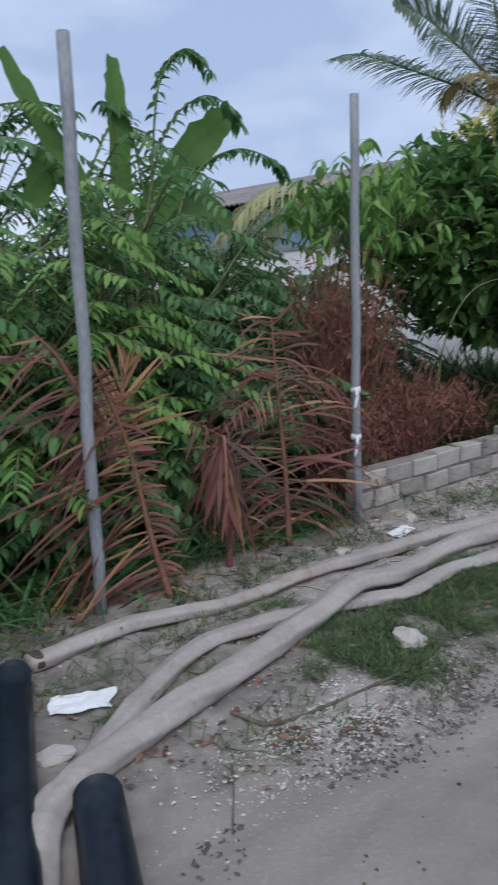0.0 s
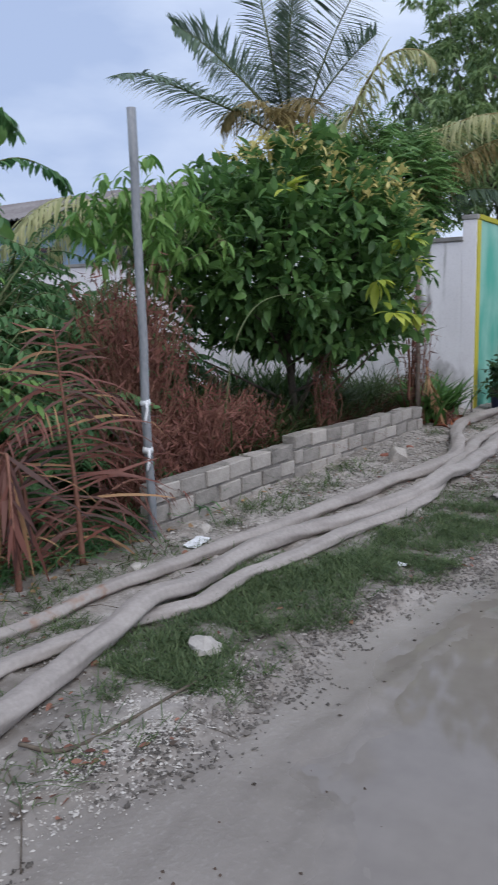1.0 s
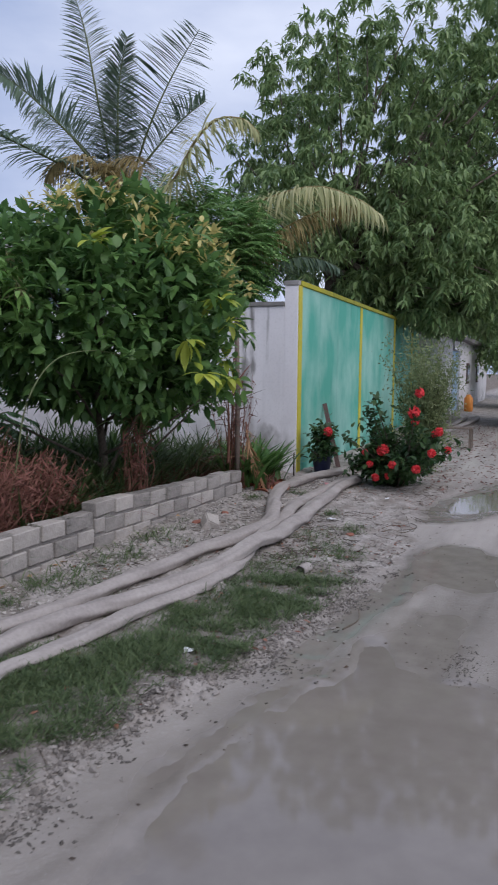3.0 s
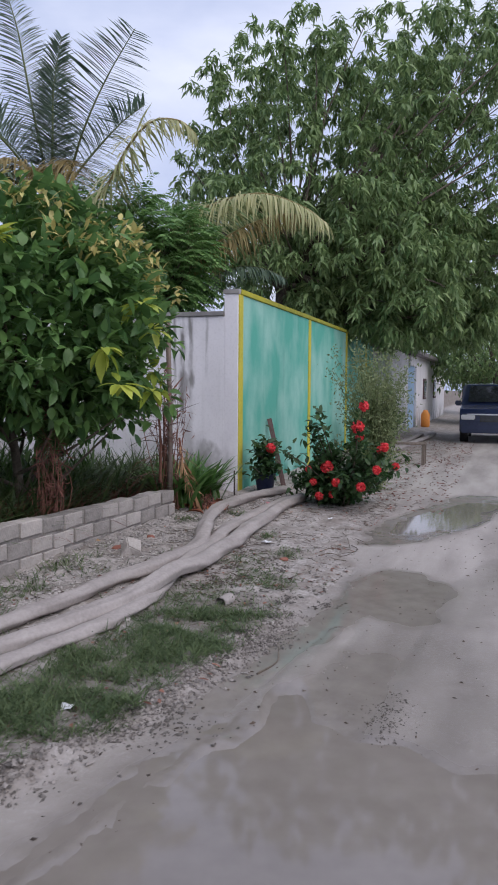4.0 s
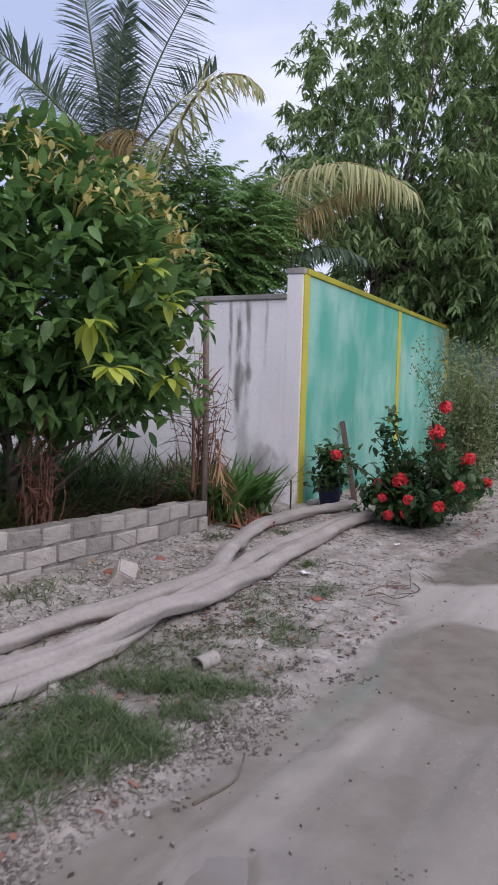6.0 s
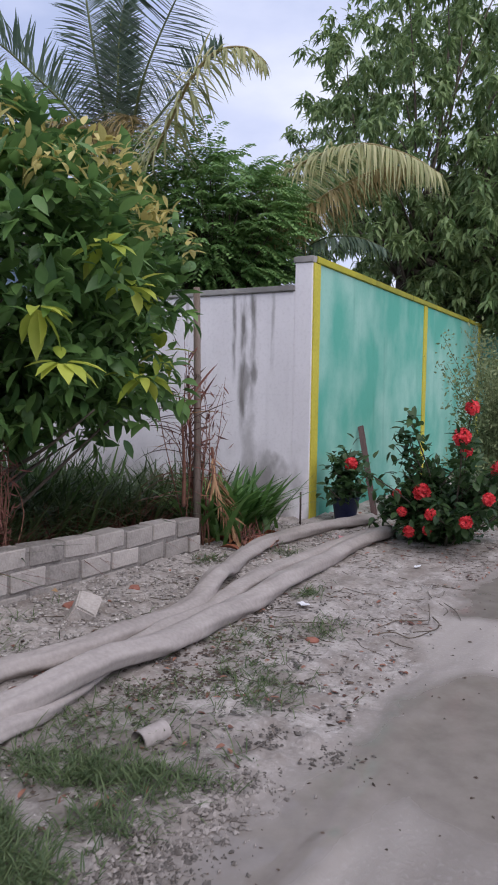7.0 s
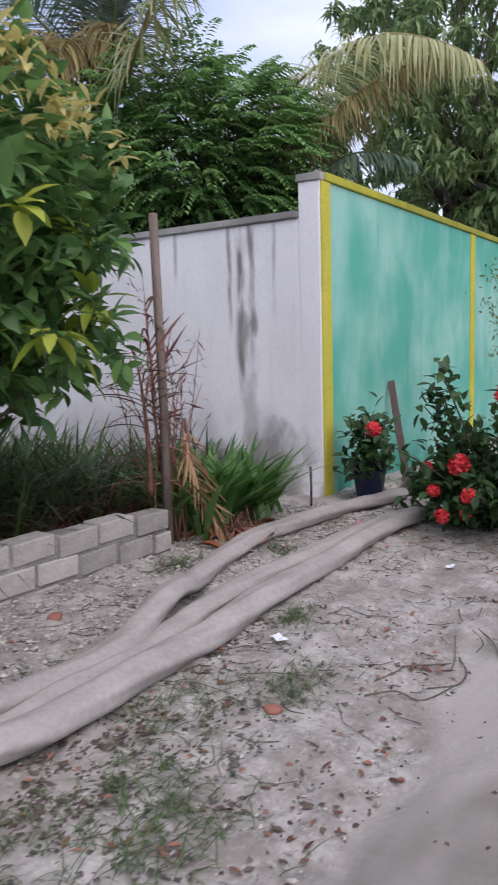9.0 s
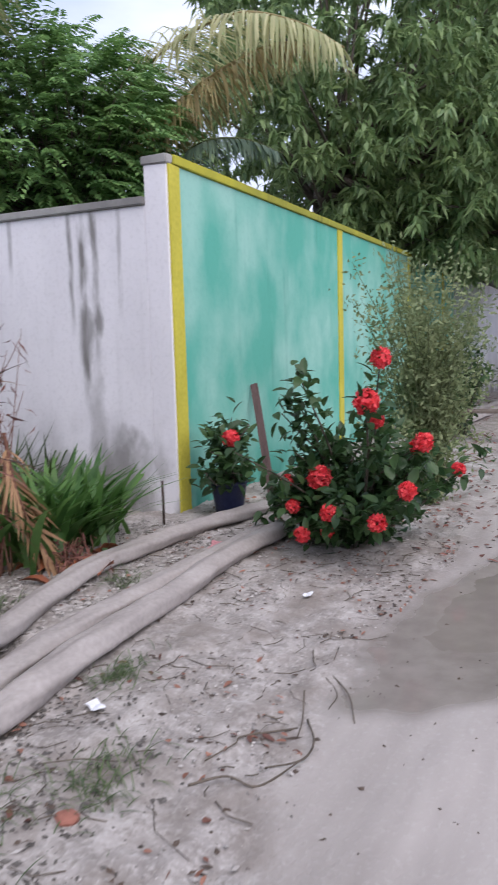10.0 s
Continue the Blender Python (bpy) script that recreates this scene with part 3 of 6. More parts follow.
    sand = mixc(op("MULTIPLY", early, 0.85), sand, mixc(rng_(mid, 0.38, 0.62), (0.135, 0.12, 0.107), (0.23, 0.208, 0.188)))
    # damp earth with litter inside the plot
    plot = rng_(op("ADD", sep.outputs[1], op("MULTIPLY", op("SUBTRACT", mid, 0.5), 0.9)), 3.35, 4.0)
    sand = mixc(plot, sand, mixc(rng_(mid, 0.4, 0.6), (0.09, 0.07, 0.05), (0.22, 0.18, 0.145)))
    col = mixc(verge, mud, sand)
    off_verge = op("SUBTRACT", 1.0, verge)
    wet = op("MULTIPLY", rng_(op("ADD", soaked, op("MULTIPLY", op("SUBTRACT", op("ADD", big, op("MULTIPLY", mid, 0.5)), 0.75), 0.2)), 0.1, 0.42), off_verge)
    damp = op("MULTIPLY", op("MULTIPLY", off_verge, op("SUBTRACT", 1.0, dry)), 0.75)
    dark = mixc(op("MULTIPLY", wet, 0.8), col, mixc(rng_(mid, 0.35, 0.65), (0.165, 0.145, 0.127), (0.225, 0.2, 0.178)))
    l.new(dark, b.inputs["Base Color"])
    l.new(rng_(op("MAXIMUM", wet, damp), 0.0, 1.0, 0.9, 0.16), b.inputs["Roughness"])
    b.inputs["Specular IOR Level"].default_value = 0.4
    bp = n.new("ShaderNodeBump")
    l.new(rng_(wet, 0.0, 1.0, 0.6, 0.08), bp.inputs["Strength"])
    bp.inputs["Distance"].default_value = 0.012
    l.new(op("ADD", op("MULTIPLY", mid, 0.6), op("MULTIPLY", fine, 0.5)), bp.inputs["Height"])
    l.new(bp.outputs[0], b.inputs["Normal"])
    return m


M_GROUND = ground_material()
ground = part("ground", make_ground(), M_GROUND)
tagged(ground, "pale coral sand verge and muddy unpaved street", "ground", kind="structure")

M_WATER = material("muddy_water", (0.175, 0.153, 0.134), (0.225, 0.2, 0.178), 0.05, 1.2, 8, 0.05, spec=0.5, dist=0.004)
for pi, (cx, cy, rx, ry, turn) in enumerate(PUDDLES):
    bd = Build()
    ang = np.linspace(0, 2 * np.pi, 64, endpoint=False)
    ring = np.stack([rx * 1.6 * np.cos(ang), ry * 1.6 * np.sin(ang), np.zeros(64)], 1)
    bd.add(ring, [tuple(range(64))])
    pool = part("puddle", bd, M_WATER, None, smooth=False)
    pool.matrix_world = pose(cx, cy, WATER - 0.006 * (pi == 2) - 0.0015 * pi, 0, 0, turn)
    tagged(pool, "shallow muddy puddle reflecting the grey sky", "puddle", kind="structure")

# ---- boundary walls ----
GX, GY = 11.19, 3.05  # street corner of the walled plot


def wall_box(name, lo, hi, mat, label, parent=None, bevel=0.006, rough=0.004, category="wall"):
    ob = part(name, box_bm(lo, hi, bevel, rough), mat, parent)
    if parent is None:
        tagged(ob, label, category, kind="structure")
    return ob


# turquoise street wall with yellow pilaster strips and coping
green = wall_box("wall_street", (GX + 0.16, GY, -0.1), (19.0, GY + 0.16, 2.79), M_GREEN, "turquoise painted plaster street wall with run-off stains")
part("coping", box_bm((GX + 0.062, GY - 0.025, 2.79), (19.02, GY + 0.12, 2.86), 0.006, 0.005), M_YCAP, green, "yellow painted coping with moss")
for px, pw in ((GX, 0.165), (15.17, 0.17), (18.75, 0.17)):
    part("pilaster", box_bm((px, GY - 0.014, -0.08), (px + pw, GY + 0.012, 2.788), 0.004, 0.002), M_YELLOW, green, "yellow painted strip")
# white side wall, a little lower, stepped up at the corner
white = wall_box("wall_side", (GX - 0.02, GY + 0.2, -0.1), (GX + 0.14, 16.0, 2.5), M_WHITE, "white plastered side wall with black run-off streaks and damp foot")
part("corner_pier", box_bm((GX - 0.02, GY + 0.0, -0.1), (GX + 0.155, GY + 0.2, 2.79), 0.006, 0.004), M_WHITE, white)
part("coping", box_bm((GX - 0.05, GY + 0.2, 2.5), (GX + 0.17, 16.0, 2.56), 0.008, 0.01), M_CAP, white, "blackened cement coping")

part("pier_cap", box_bm((GX - 0.035, GY - 0.015, 2.79), (GX + 0.058, GY + 0.215, 2.858), 0.008, 0.012), M_CAP, white, "blackened cement cap")
# further walls along the street
far_wall = wall_box("wall_street_far", (19.02, 3.25, -0.1), (24.0, 3.4, 2.85), M_GREEN, "turquoise plaster wall further along the street")
part("pilaster", box_bm((22.6, 3.23, -0.05), (22.8, 3.262, 2.84), 0.004), M_YELLOW, far_wall)

house = thing("white_house", (24.0, 2.6, 0), "white plastered single-storey house with a pale blue door", "house")


def hb(lo, hi, bevel=0.01):
    return box_bm([a - b for a, b in zip(lo, (24.0, 2.6, 0))], [a - b for a, b in zip(hi, (24.0, 2.6, 0))], bevel)


part("wall", hb((24.0, 2.7, -0.1), (28.2, 2.9, 2.7)), M_WHITE, house)
# set-back near-black slab: the doorway's inner shade put into its colour
part("wall", hb((28.2, 3.3, -0.1), (28.9, 3.45, 2.7)), M_DARKGLASS, house, "near-black panel coloured as the shade inside an open doorway")
hd = part("door", hb((28.9, 2.78, 0.05), (30.9, 2.84, 2.35)), M_BLUEDOOR, house, "pale blue panelled door")
part("handle", hb((29.05, 2.74, 1.0), (29.1, 2.775, 1.15)), M_CHROME, hd)
part("wall", hb((28.9, 2.7, 2.36), (30.9, 2.9, 2.7)), M_WHITE, house)
part("wall", hb((30.9, 2.7, -0.1), (46.0, 2.9, 2.75)), M_WHITE, house)
for wx in (33.5, 38.5):
    wd = part("window", hb((wx, 2.66, 1.1), (wx + 1.1, 2.698, 1.95)), M_WOOD, house, "brown shuttered window")
    part("pane", hb((wx + 0.08, 2.645, 1.18), (wx + 1.02, 2.658, 1.87), 0.0), M_DARKGLASS, wd)
part("roof", hb((23.8, 2.4, 2.75), (46.2, 8.0, 2.9)), M_ROOF, house, "grey sheet roof edge")
part("wall", hb((24.0, 2.9, -0.1), (24.2, 8.0, 2.7)), M_WHITE, house)

gas = thing("orange_canister", (31.6, 2.4, ground_z(31.6, 2.4)), "small orange canister by the house wall", "canister")
bd = Build()
tube(bd, [(0, 0, 0), (0, 0, 0.06), (0, 0, 0.5), (0, 0, 0.6), (0, 0, 0.66)], [0.14, 0.17, 0.17, 0.1, 0.07], 12)
part("body", bd, M_ORANGE, gas)

# house behind the plot, seen over the wall
hh = thing("low_house", (13.6, 9.0, 0), "low house with a grey corrugated roof behind trees", "house")


def lh(lo, hi):
    return box_bm([a - b for a, b in zip(lo, (13.6, 9.0, 0))], [a - b for a, b in zip(hi, (13.6, 9.0, 0))], 0.01)


part("wall", lh((13.6, 9.4, -0.1), (19.0, 20.0, 3.75)), M_BLUEWALL, hh, "blue plastered wall")
bd = Build()
ys = np.arange(8.9, 20.6, 0.09)
xs = np.array([13.0, 15.2, 19.6])
zs = np.array([3.85, 4.62, 3.7])
rv = np.array([(x - 13.6, y - 9.0, z + 0.018 * (-1) ** k) for k, y in enumerate(ys) for x, z in zip(xs, zs)])
rf = [(3 * k + c, 3 * k + c + 1, 3 * k + c + 4, 3 * k + c + 3) for k in range(len(ys) - 1) for c in range(2)]
bd.add(rv, rf)
bd.add(rv - np.array([0, 0, 0.03]), [q[::-1] for q in rf])
part("roof", bd, M_ROOF, hh, smooth=False)
for wy in (10.5, 13.5, 16.5):
    w = part("window", lh((13.57, wy, 2.2), (13.598, wy + 1.4, 3.2)), M_WOOD, hh)
    part("pane", lh((13.55, wy + 0.08, 2.28), (13.568, wy + 1.32, 3.12)), M_DARKGLASS, w)


# ---- low block wall (blocks themselves at the end of the file) ----
LW_A, LW_B = (4.17, 3.27), (9.12, 3.10)


def lw_y(x):
    t = (x - LW_A[0]) / (LW_B[0] - LW_A[0])
    return LW_A[1] + t * (LW_B[1] - LW_A[1])


def lw_top(x):
    """Height of the top course, which steps up where the newer stretch begins."""
    return 0.405 if x < 6.05 else 0.475 - 0.085 * (x - 6.05) / 3.1


low_wall = thing("wall_low", (LW_A[0], LW_A[1], 0), "low unfinished wall of grey concrete blocks", "wall", kind="structure")
bd = Build()
for x0, x1, z0, z1 in ((4.14, 6.04, 0.4, 0.4), (6.06, 9.13, 0.465, 0.38)):
    v = []
    for x, z in ((x0, z0 - 0.006), (x1, z1 - 0.006)):
        y = lw_y(x)
        v += [(x, y + 0.016, -0.15), (x, y + 0.134, -0.15), (x, y + 0.134, z), (x, y + 0.016, z)]
    bd.add(sub(v, (*LW_A, 0)), [(0, 1, 2, 3), (7, 6, 5, 4), (0, 4, 5, 1), (1, 5, 6, 2), (2, 6, 7, 3), (3, 7, 4, 0)])
part("mortar", bd, M_MORTAR, low_wall, "rough grey mortar core", smooth=False)

# ---- fence pipes and posts ----


def pipe_post(a, b, r, label, ties=()):
    at = Vector(a)
    ob = thing("fence_pipe", at, label, "pipe", "fence pipes")
    bd = Build()
    p = np.linspace(sub(a, at), sub(b, at), 9)
    p[1:-1] += np.random.default_rng(3).normal(size=(7, 3)) * 0.003
    tube(bd, p, r, 12)
    part("pipe", bd, M_PIPE, ob)
    for h in ties:
        bt = Build()
        c = p[0] + (p[-1] - p[0]) * h
        tube(bt, [c + (0, 0, -0.02), c, c + (0, 0, 0.025)], [r * 1.15, r * 1.3, r * 1.12], 10, wobble=0.5)
        tail = smooth_path([c + (-r, -r, 0), c + (-0.05, -0.05, -0.04), c + (-0.07, -0.045, -0.13)], 4)
        tube(bt, tail, [0.012] * (len(tail) - 1) + [0.004], 5)
        part("tie", bt, M_PAPER, ob, "white rag knotted round the pipe")
    return ob


pipe_post((1.92, 3.24, -0.05), (1.97, 3.30, 2.87), 0.032, "weathered grey plastic pipe standing as a leaning fence post")
pipe_post((4.0, 3.22, -0.05), (4.0, 3.23, 2.88), 0.03, "tall grey plastic pipe standing as a fence post", (0.36, 0.25))
bd = Build()
tube(bd, np.array([(0, 0, -0.2), (0, 0, 1.0), (-0.01, 0.02, 2.2)]), [0.034, 0.031, 0.028], 7, wobble=0.3)
post = thing("wooden_post", (9.25, 3.2, 0.08), "thin grey weathered wooden post at the end of the low wall", "post")
part("pole", bd, M_POST, post)
rod = thing("iron_rod", (10.79, 2.96, 0.08), "thin rusty reinforcing rod stuck upright in the ground", "rod")
bd = Build()
tube(bd, [(0, 0, -0.1), (0.005, 0, 0.2), (0, 0, 0.36)], 0.011, 6)
part("bar", bd, M_IRON, rod)

# plank leaning on the street wall
bm = box_bm((-0.035, -0.012, 0), (0.035, 0.012, 1.2), 0.003, 0.002)
pl = part("plank", bm, M_WOOD)
pl.matrix_world = look((12.05, 2.62, 0.04), (12.57, 3.02, 1.08)) @ pose(0, 0, 0, 180, 0, 35)
tagged(pl, "dark wooden plank leaning against the turquoise wall", "plank")

# ---- hoses ----


def rust_stained(base):
    """The hose cloth with a patch of rust where it lay on iron."""
    m = base.copy()
    m.name = "rust_stained_hose"
    n, l = m.node_tree.nodes, m.node_tree.links
    b = n["Principled BSDF"]
    old = b.inputs["Base Color"].links[0].from_socket
    g, sx = n.new("ShaderNodeTexCoord"), n.new("ShaderNodeSeparateXYZ")
    l.new(g.outputs["Object"], sx.inputs[0])
    band = n.new("ShaderNodeMapRange")
    band.interpolation_type = "SMOOTHSTEP"
    near = n.new("ShaderNodeMath")
    near.operation = "COMPARE"
    l.new(sx.outputs[0], near.inputs[0])
    near.inputs[1].default_value, near.inputs[2].default_value = 1.35, 0.32
    t = n.new("ShaderNodeTexNoise")
    t.inputs["Scale"].default_value = 14
    l.new(g.outputs["Object"], t.inputs["Vector"])
    l.new(t.outputs["Fac"], band.inputs[0])
    band.inputs[1].default_value, band.inputs[2].default_value = 0.44, 0.85
    k = n.new("ShaderNodeMath")
    k.operation = "MULTIPLY"
    l.new(near.outputs[0], k.inputs[0])
    l.new(band.outputs[0], k.inputs[1])
    mx = n.new("ShaderNodeMixRGB")
    l.new(k.outputs[0], mx.inputs[0])
    l.new(old, mx.inputs[1])
    mx.inputs[2].default_value = (0.26, 0.13, 0.075, 1)
    l.new(mx.outputs[0], b.inputs["Base Color"])
    return m


def hose(pts, r, label, lift=(), flat=0.72, seed=0, r1=None, mat=M_HOSE):
    xy = smooth_path([(x, y, 0) for x, y in pts], 10)
    r = np.interp(xy[:, 0], [3.0, 7.0], [r, r1 or r])
    z = ground_z(xy[:, 0], xy[:, 1]) + r * flat * 0.9
    for x, h, w in lift:
        z = z + h * np.exp(-(((xy[:, 0] - x) / w) ** 2))
    p = np.stack([xy[:, 0], xy[:, 1], z], 1)
    q = np.random.default_rng(seed)
    rad = r * (1 + 0.04 * np.sin(np.linspace(0, 23, len(p)) + seed) + 0.015 * q.normal(size=len(p)))
    bd = Build()
    tube(bd, p, rad, 28, flat, 0.05, True, 0.13)
    at = p[0].copy()
    bd.v = [v - at for v in bd.v]
    ob = part("discharge_hose", bd, mat)
    ob.location = at
    if mat is not M_HOSE:
        # iron clamp where it is joined to the black pipe
        d = unit(p[3] - p[0])
        bd = Build()
        tube(bd, [d * 0.01, d * 0.02, d * 0.05, d * 0.06], rad[0] * np.array([1.0, 1.12, 1.12, 1.0]), 20, flat)
        part("clamp", bd, M_IRON, ob, "rusty iron clamp")
    return tagged(ob, label, "hose", "discharge hoses")


hose([(1.36, 2.94), (1.89, 2.93), (2.49, 2.80), (3.07, 2.77), (3.65, 2.71), (4.5, 2.56), (5.13, 2.48), (5.7, 2.40), (6.33, 2.37), (6.86, 2.26), (7.5, 2.22),
      (8.0, 2.30), (8.5, 2.46), (9.1, 2.65), (9.85, 2.75), (10.4, 2.69), (11.05, 2.62), (11.6, 2.5)], 0.052, "pale canvas discharge hose with rust stains lying on the sand", ((8.2, 0.07, 0.35),), 0.72, 1, 0.075, rust_stained(M_HOSE))
hose([(0.62, 1.1), (0.66, 1.45), (0.75, 1.74), (0.95, 1.97), (1.23, 2.07), (1.53, 2.15), (1.86, 2.19), (2.29, 2.28), (2.89, 2.37), (3.24, 2.36), (3.85, 2.43), (4.3, 2.38), (4.75, 2.27),
      (5.24, 2.12), (5.81, 2.0), (6.7, 1.97), (7.13, 1.97), (7.8, 2.0), (8.25, 2.03), (8.9, 2.08), (9.65, 2.12), (10.4, 2.15), (11.05, 2.12)], 0.068,
     "thick pale grey discharge hose running along the verge", ((2.95, 0.06, 0.3), (6.4, 0.06, 0.5)), 0.72, 2, 0.084)
hose([(1.15, 2.10), (1.52, 2.31), (1.86, 2.49), (2.15, 2.52), (2.45, 2.46), (2.85, 2.36), (3.18, 2.22), (3.64, 2.22), (3.9, 2.16), (4.44, 2.10), (4.94, 2.02), (5.45, 1.93), (5.9, 1.91),
      (6.4, 2.0), (6.9, 2.09), (7.4, 2.13), (8.05, 2.19), (8.6, 2.27), (9.2, 2.30), (9.85, 2.28), (10.5, 2.26), (11.1, 2.24)], 0.056,
     "collapsed pale canvas hose crossing under another hose", (), 0.6, 3, 0.074)

hose([(17.2, 2.2), (19.7, 2.05), (22.0, 1.9), (24.5, 1.75), (27.0, 1.7)], 0.085, "pale discharge hose far along the street", (), 0.7, 5)
hose([(18.2, 2.35), (20.5, 2.3), (23.0, 2.1), (26.5, 2.05)], 0.08, "pale discharge hose by the house wall", (), 0.7, 6)

# black pipes at the street's start


def black_pipe(a, b, r, label):
    ob = thing("black_pipe", a, label, "pipe", "black pipes")
    bd = Build()
    p = np.linspace((0, 0, 0), sub(b, a), 8)
    tube(bd, p, r, 20, caps=False)
    tube(bd, p, r * 0.86, 20, caps=False)
    n0 = bd.n - 2 * 8 * 20
    bd.f += [(n0 + j, n0 + (j + 1) % 20, n0 + 160 + (j + 1) % 20, n0 + 160 + j) for j in range(20)]
    k = n0 + 140
    bd.f += [(k + j, k + 160 + j, k + 160 + (j + 1) % 20, k + (j + 1) % 20) for j in range(20)]
    part("tube", bd, M_BLACK, ob)
    return ob


black_pipe((1.06, 1.9, 0.09), (0.55, 0.9, 0.09), 0.082, "black rubber pipe end lying on the mud")
black_pipe((1.25, 2.86, 0.09), (0.5, 1.35, 0.09), 0.075, "black plastic pipe joined to a pale hose")

# ---- parked car far along the street ----


def make_car(at):
    car = thing("parked_car", at, "dark blue parked car with a dark windscreen", "car")
    bd = bmesh.new()
    prof = [(0, 0.35), (0, 0.85), (0.15, 0.98), (1.0, 1.08), (1.75, 1.68), (3.4, 1.72), (4.2, 1.2), (4.3, 0.9), (4.3, 0.35)]
    rows = []
    for y, inset in ((0, 0.12), (0.12, 0.0), (1.58, 0.0), (1.7, 0.12)):
        rows.append([bd.verts.new((x, -y, z - (inset * 0.4 if z > 1.1 else 0))) for x, z in prof])
    for a, b in zip(rows, rows[1:]):
        for i in range(len(prof)):
            j = (i + 1) % len(prof)
            bd.faces.new((a[i], a[j], b[j], b[i]))
    bd.faces.new(rows[0][::-1])
    bd.faces.new(rows[-1])
    bmesh.ops.recalc_face_normals(bd, faces=bd.faces[:])
    body = part("body", bd, M_CARBLUE, car)
    g = Build()
    g.add([(1.06, -0.18, 1.15), (1.06, -1.52, 1.15), (1.66, -1.48, 1.62), (1.66, -0.22, 1.62)], [(0, 1, 2, 3)])
    g.v[-1] += np.array([-0.012, 0, 0.02])
    part("windscreen", g, M_DARKGLASS, car, smooth=False)
    for y in (0.012, -1.712):
        part("side_window", box_bm((1.6, y - 0.006, 1.15), (3.5, y + 0.006, 1.55)), M_DARKGLASS, car)
    part("bumper", box_bm((-0.08, -1.66, 0.3), (0.06, -0.04, 0.55), 0.03), M_CARBLUE, car)
    part("grille", box_bm((-0.03, -1.15, 0.62), (0.02, -0.55, 0.8), 0.01), M_DARKGLASS, car)
    part("trim_strip", box_bm((-0.035, -1.5, 0.81), (0.02, -0.2, 0.85), 0.005), M_CHROME, car, "bright chrome strip")
    for y in (-0.12, -1.58):
        part("headlight", box_bm((-0.03, y - 0.13 if y < -1 else y - 0.3, 0.68), (0.05, y + 0.3 if y < -1 else y + 0.08, 0.82), 0.02), M_LAMP, car)
    for y in (0.1, -1.8):
        part("mirror", box_bm((1.15, y - 0.1, 1.05), (1.25, y + 0.1, 1.2), 0.03), M_CARBLUE, car)
    for x in (0.8, 3.4):
        for y in (-0.1, -1.6):
            t = Build()
            tube(t, [(x, y + 0.11, 0.32), (x, y - 0.11, 0.32)], 0.32, 18)
            wheel = part("wheel", t, M_TYRE, car)
            t = Build()
            tube(t, [(x, y + 0.115, 0.32), (x, y - 0.115, 0.32)], 0.19, 14)
            part("rim", t, M_CHROME, wheel)
    return car


make_car((23.9, 0.75, -0.01))

# ---- trees and plants ----


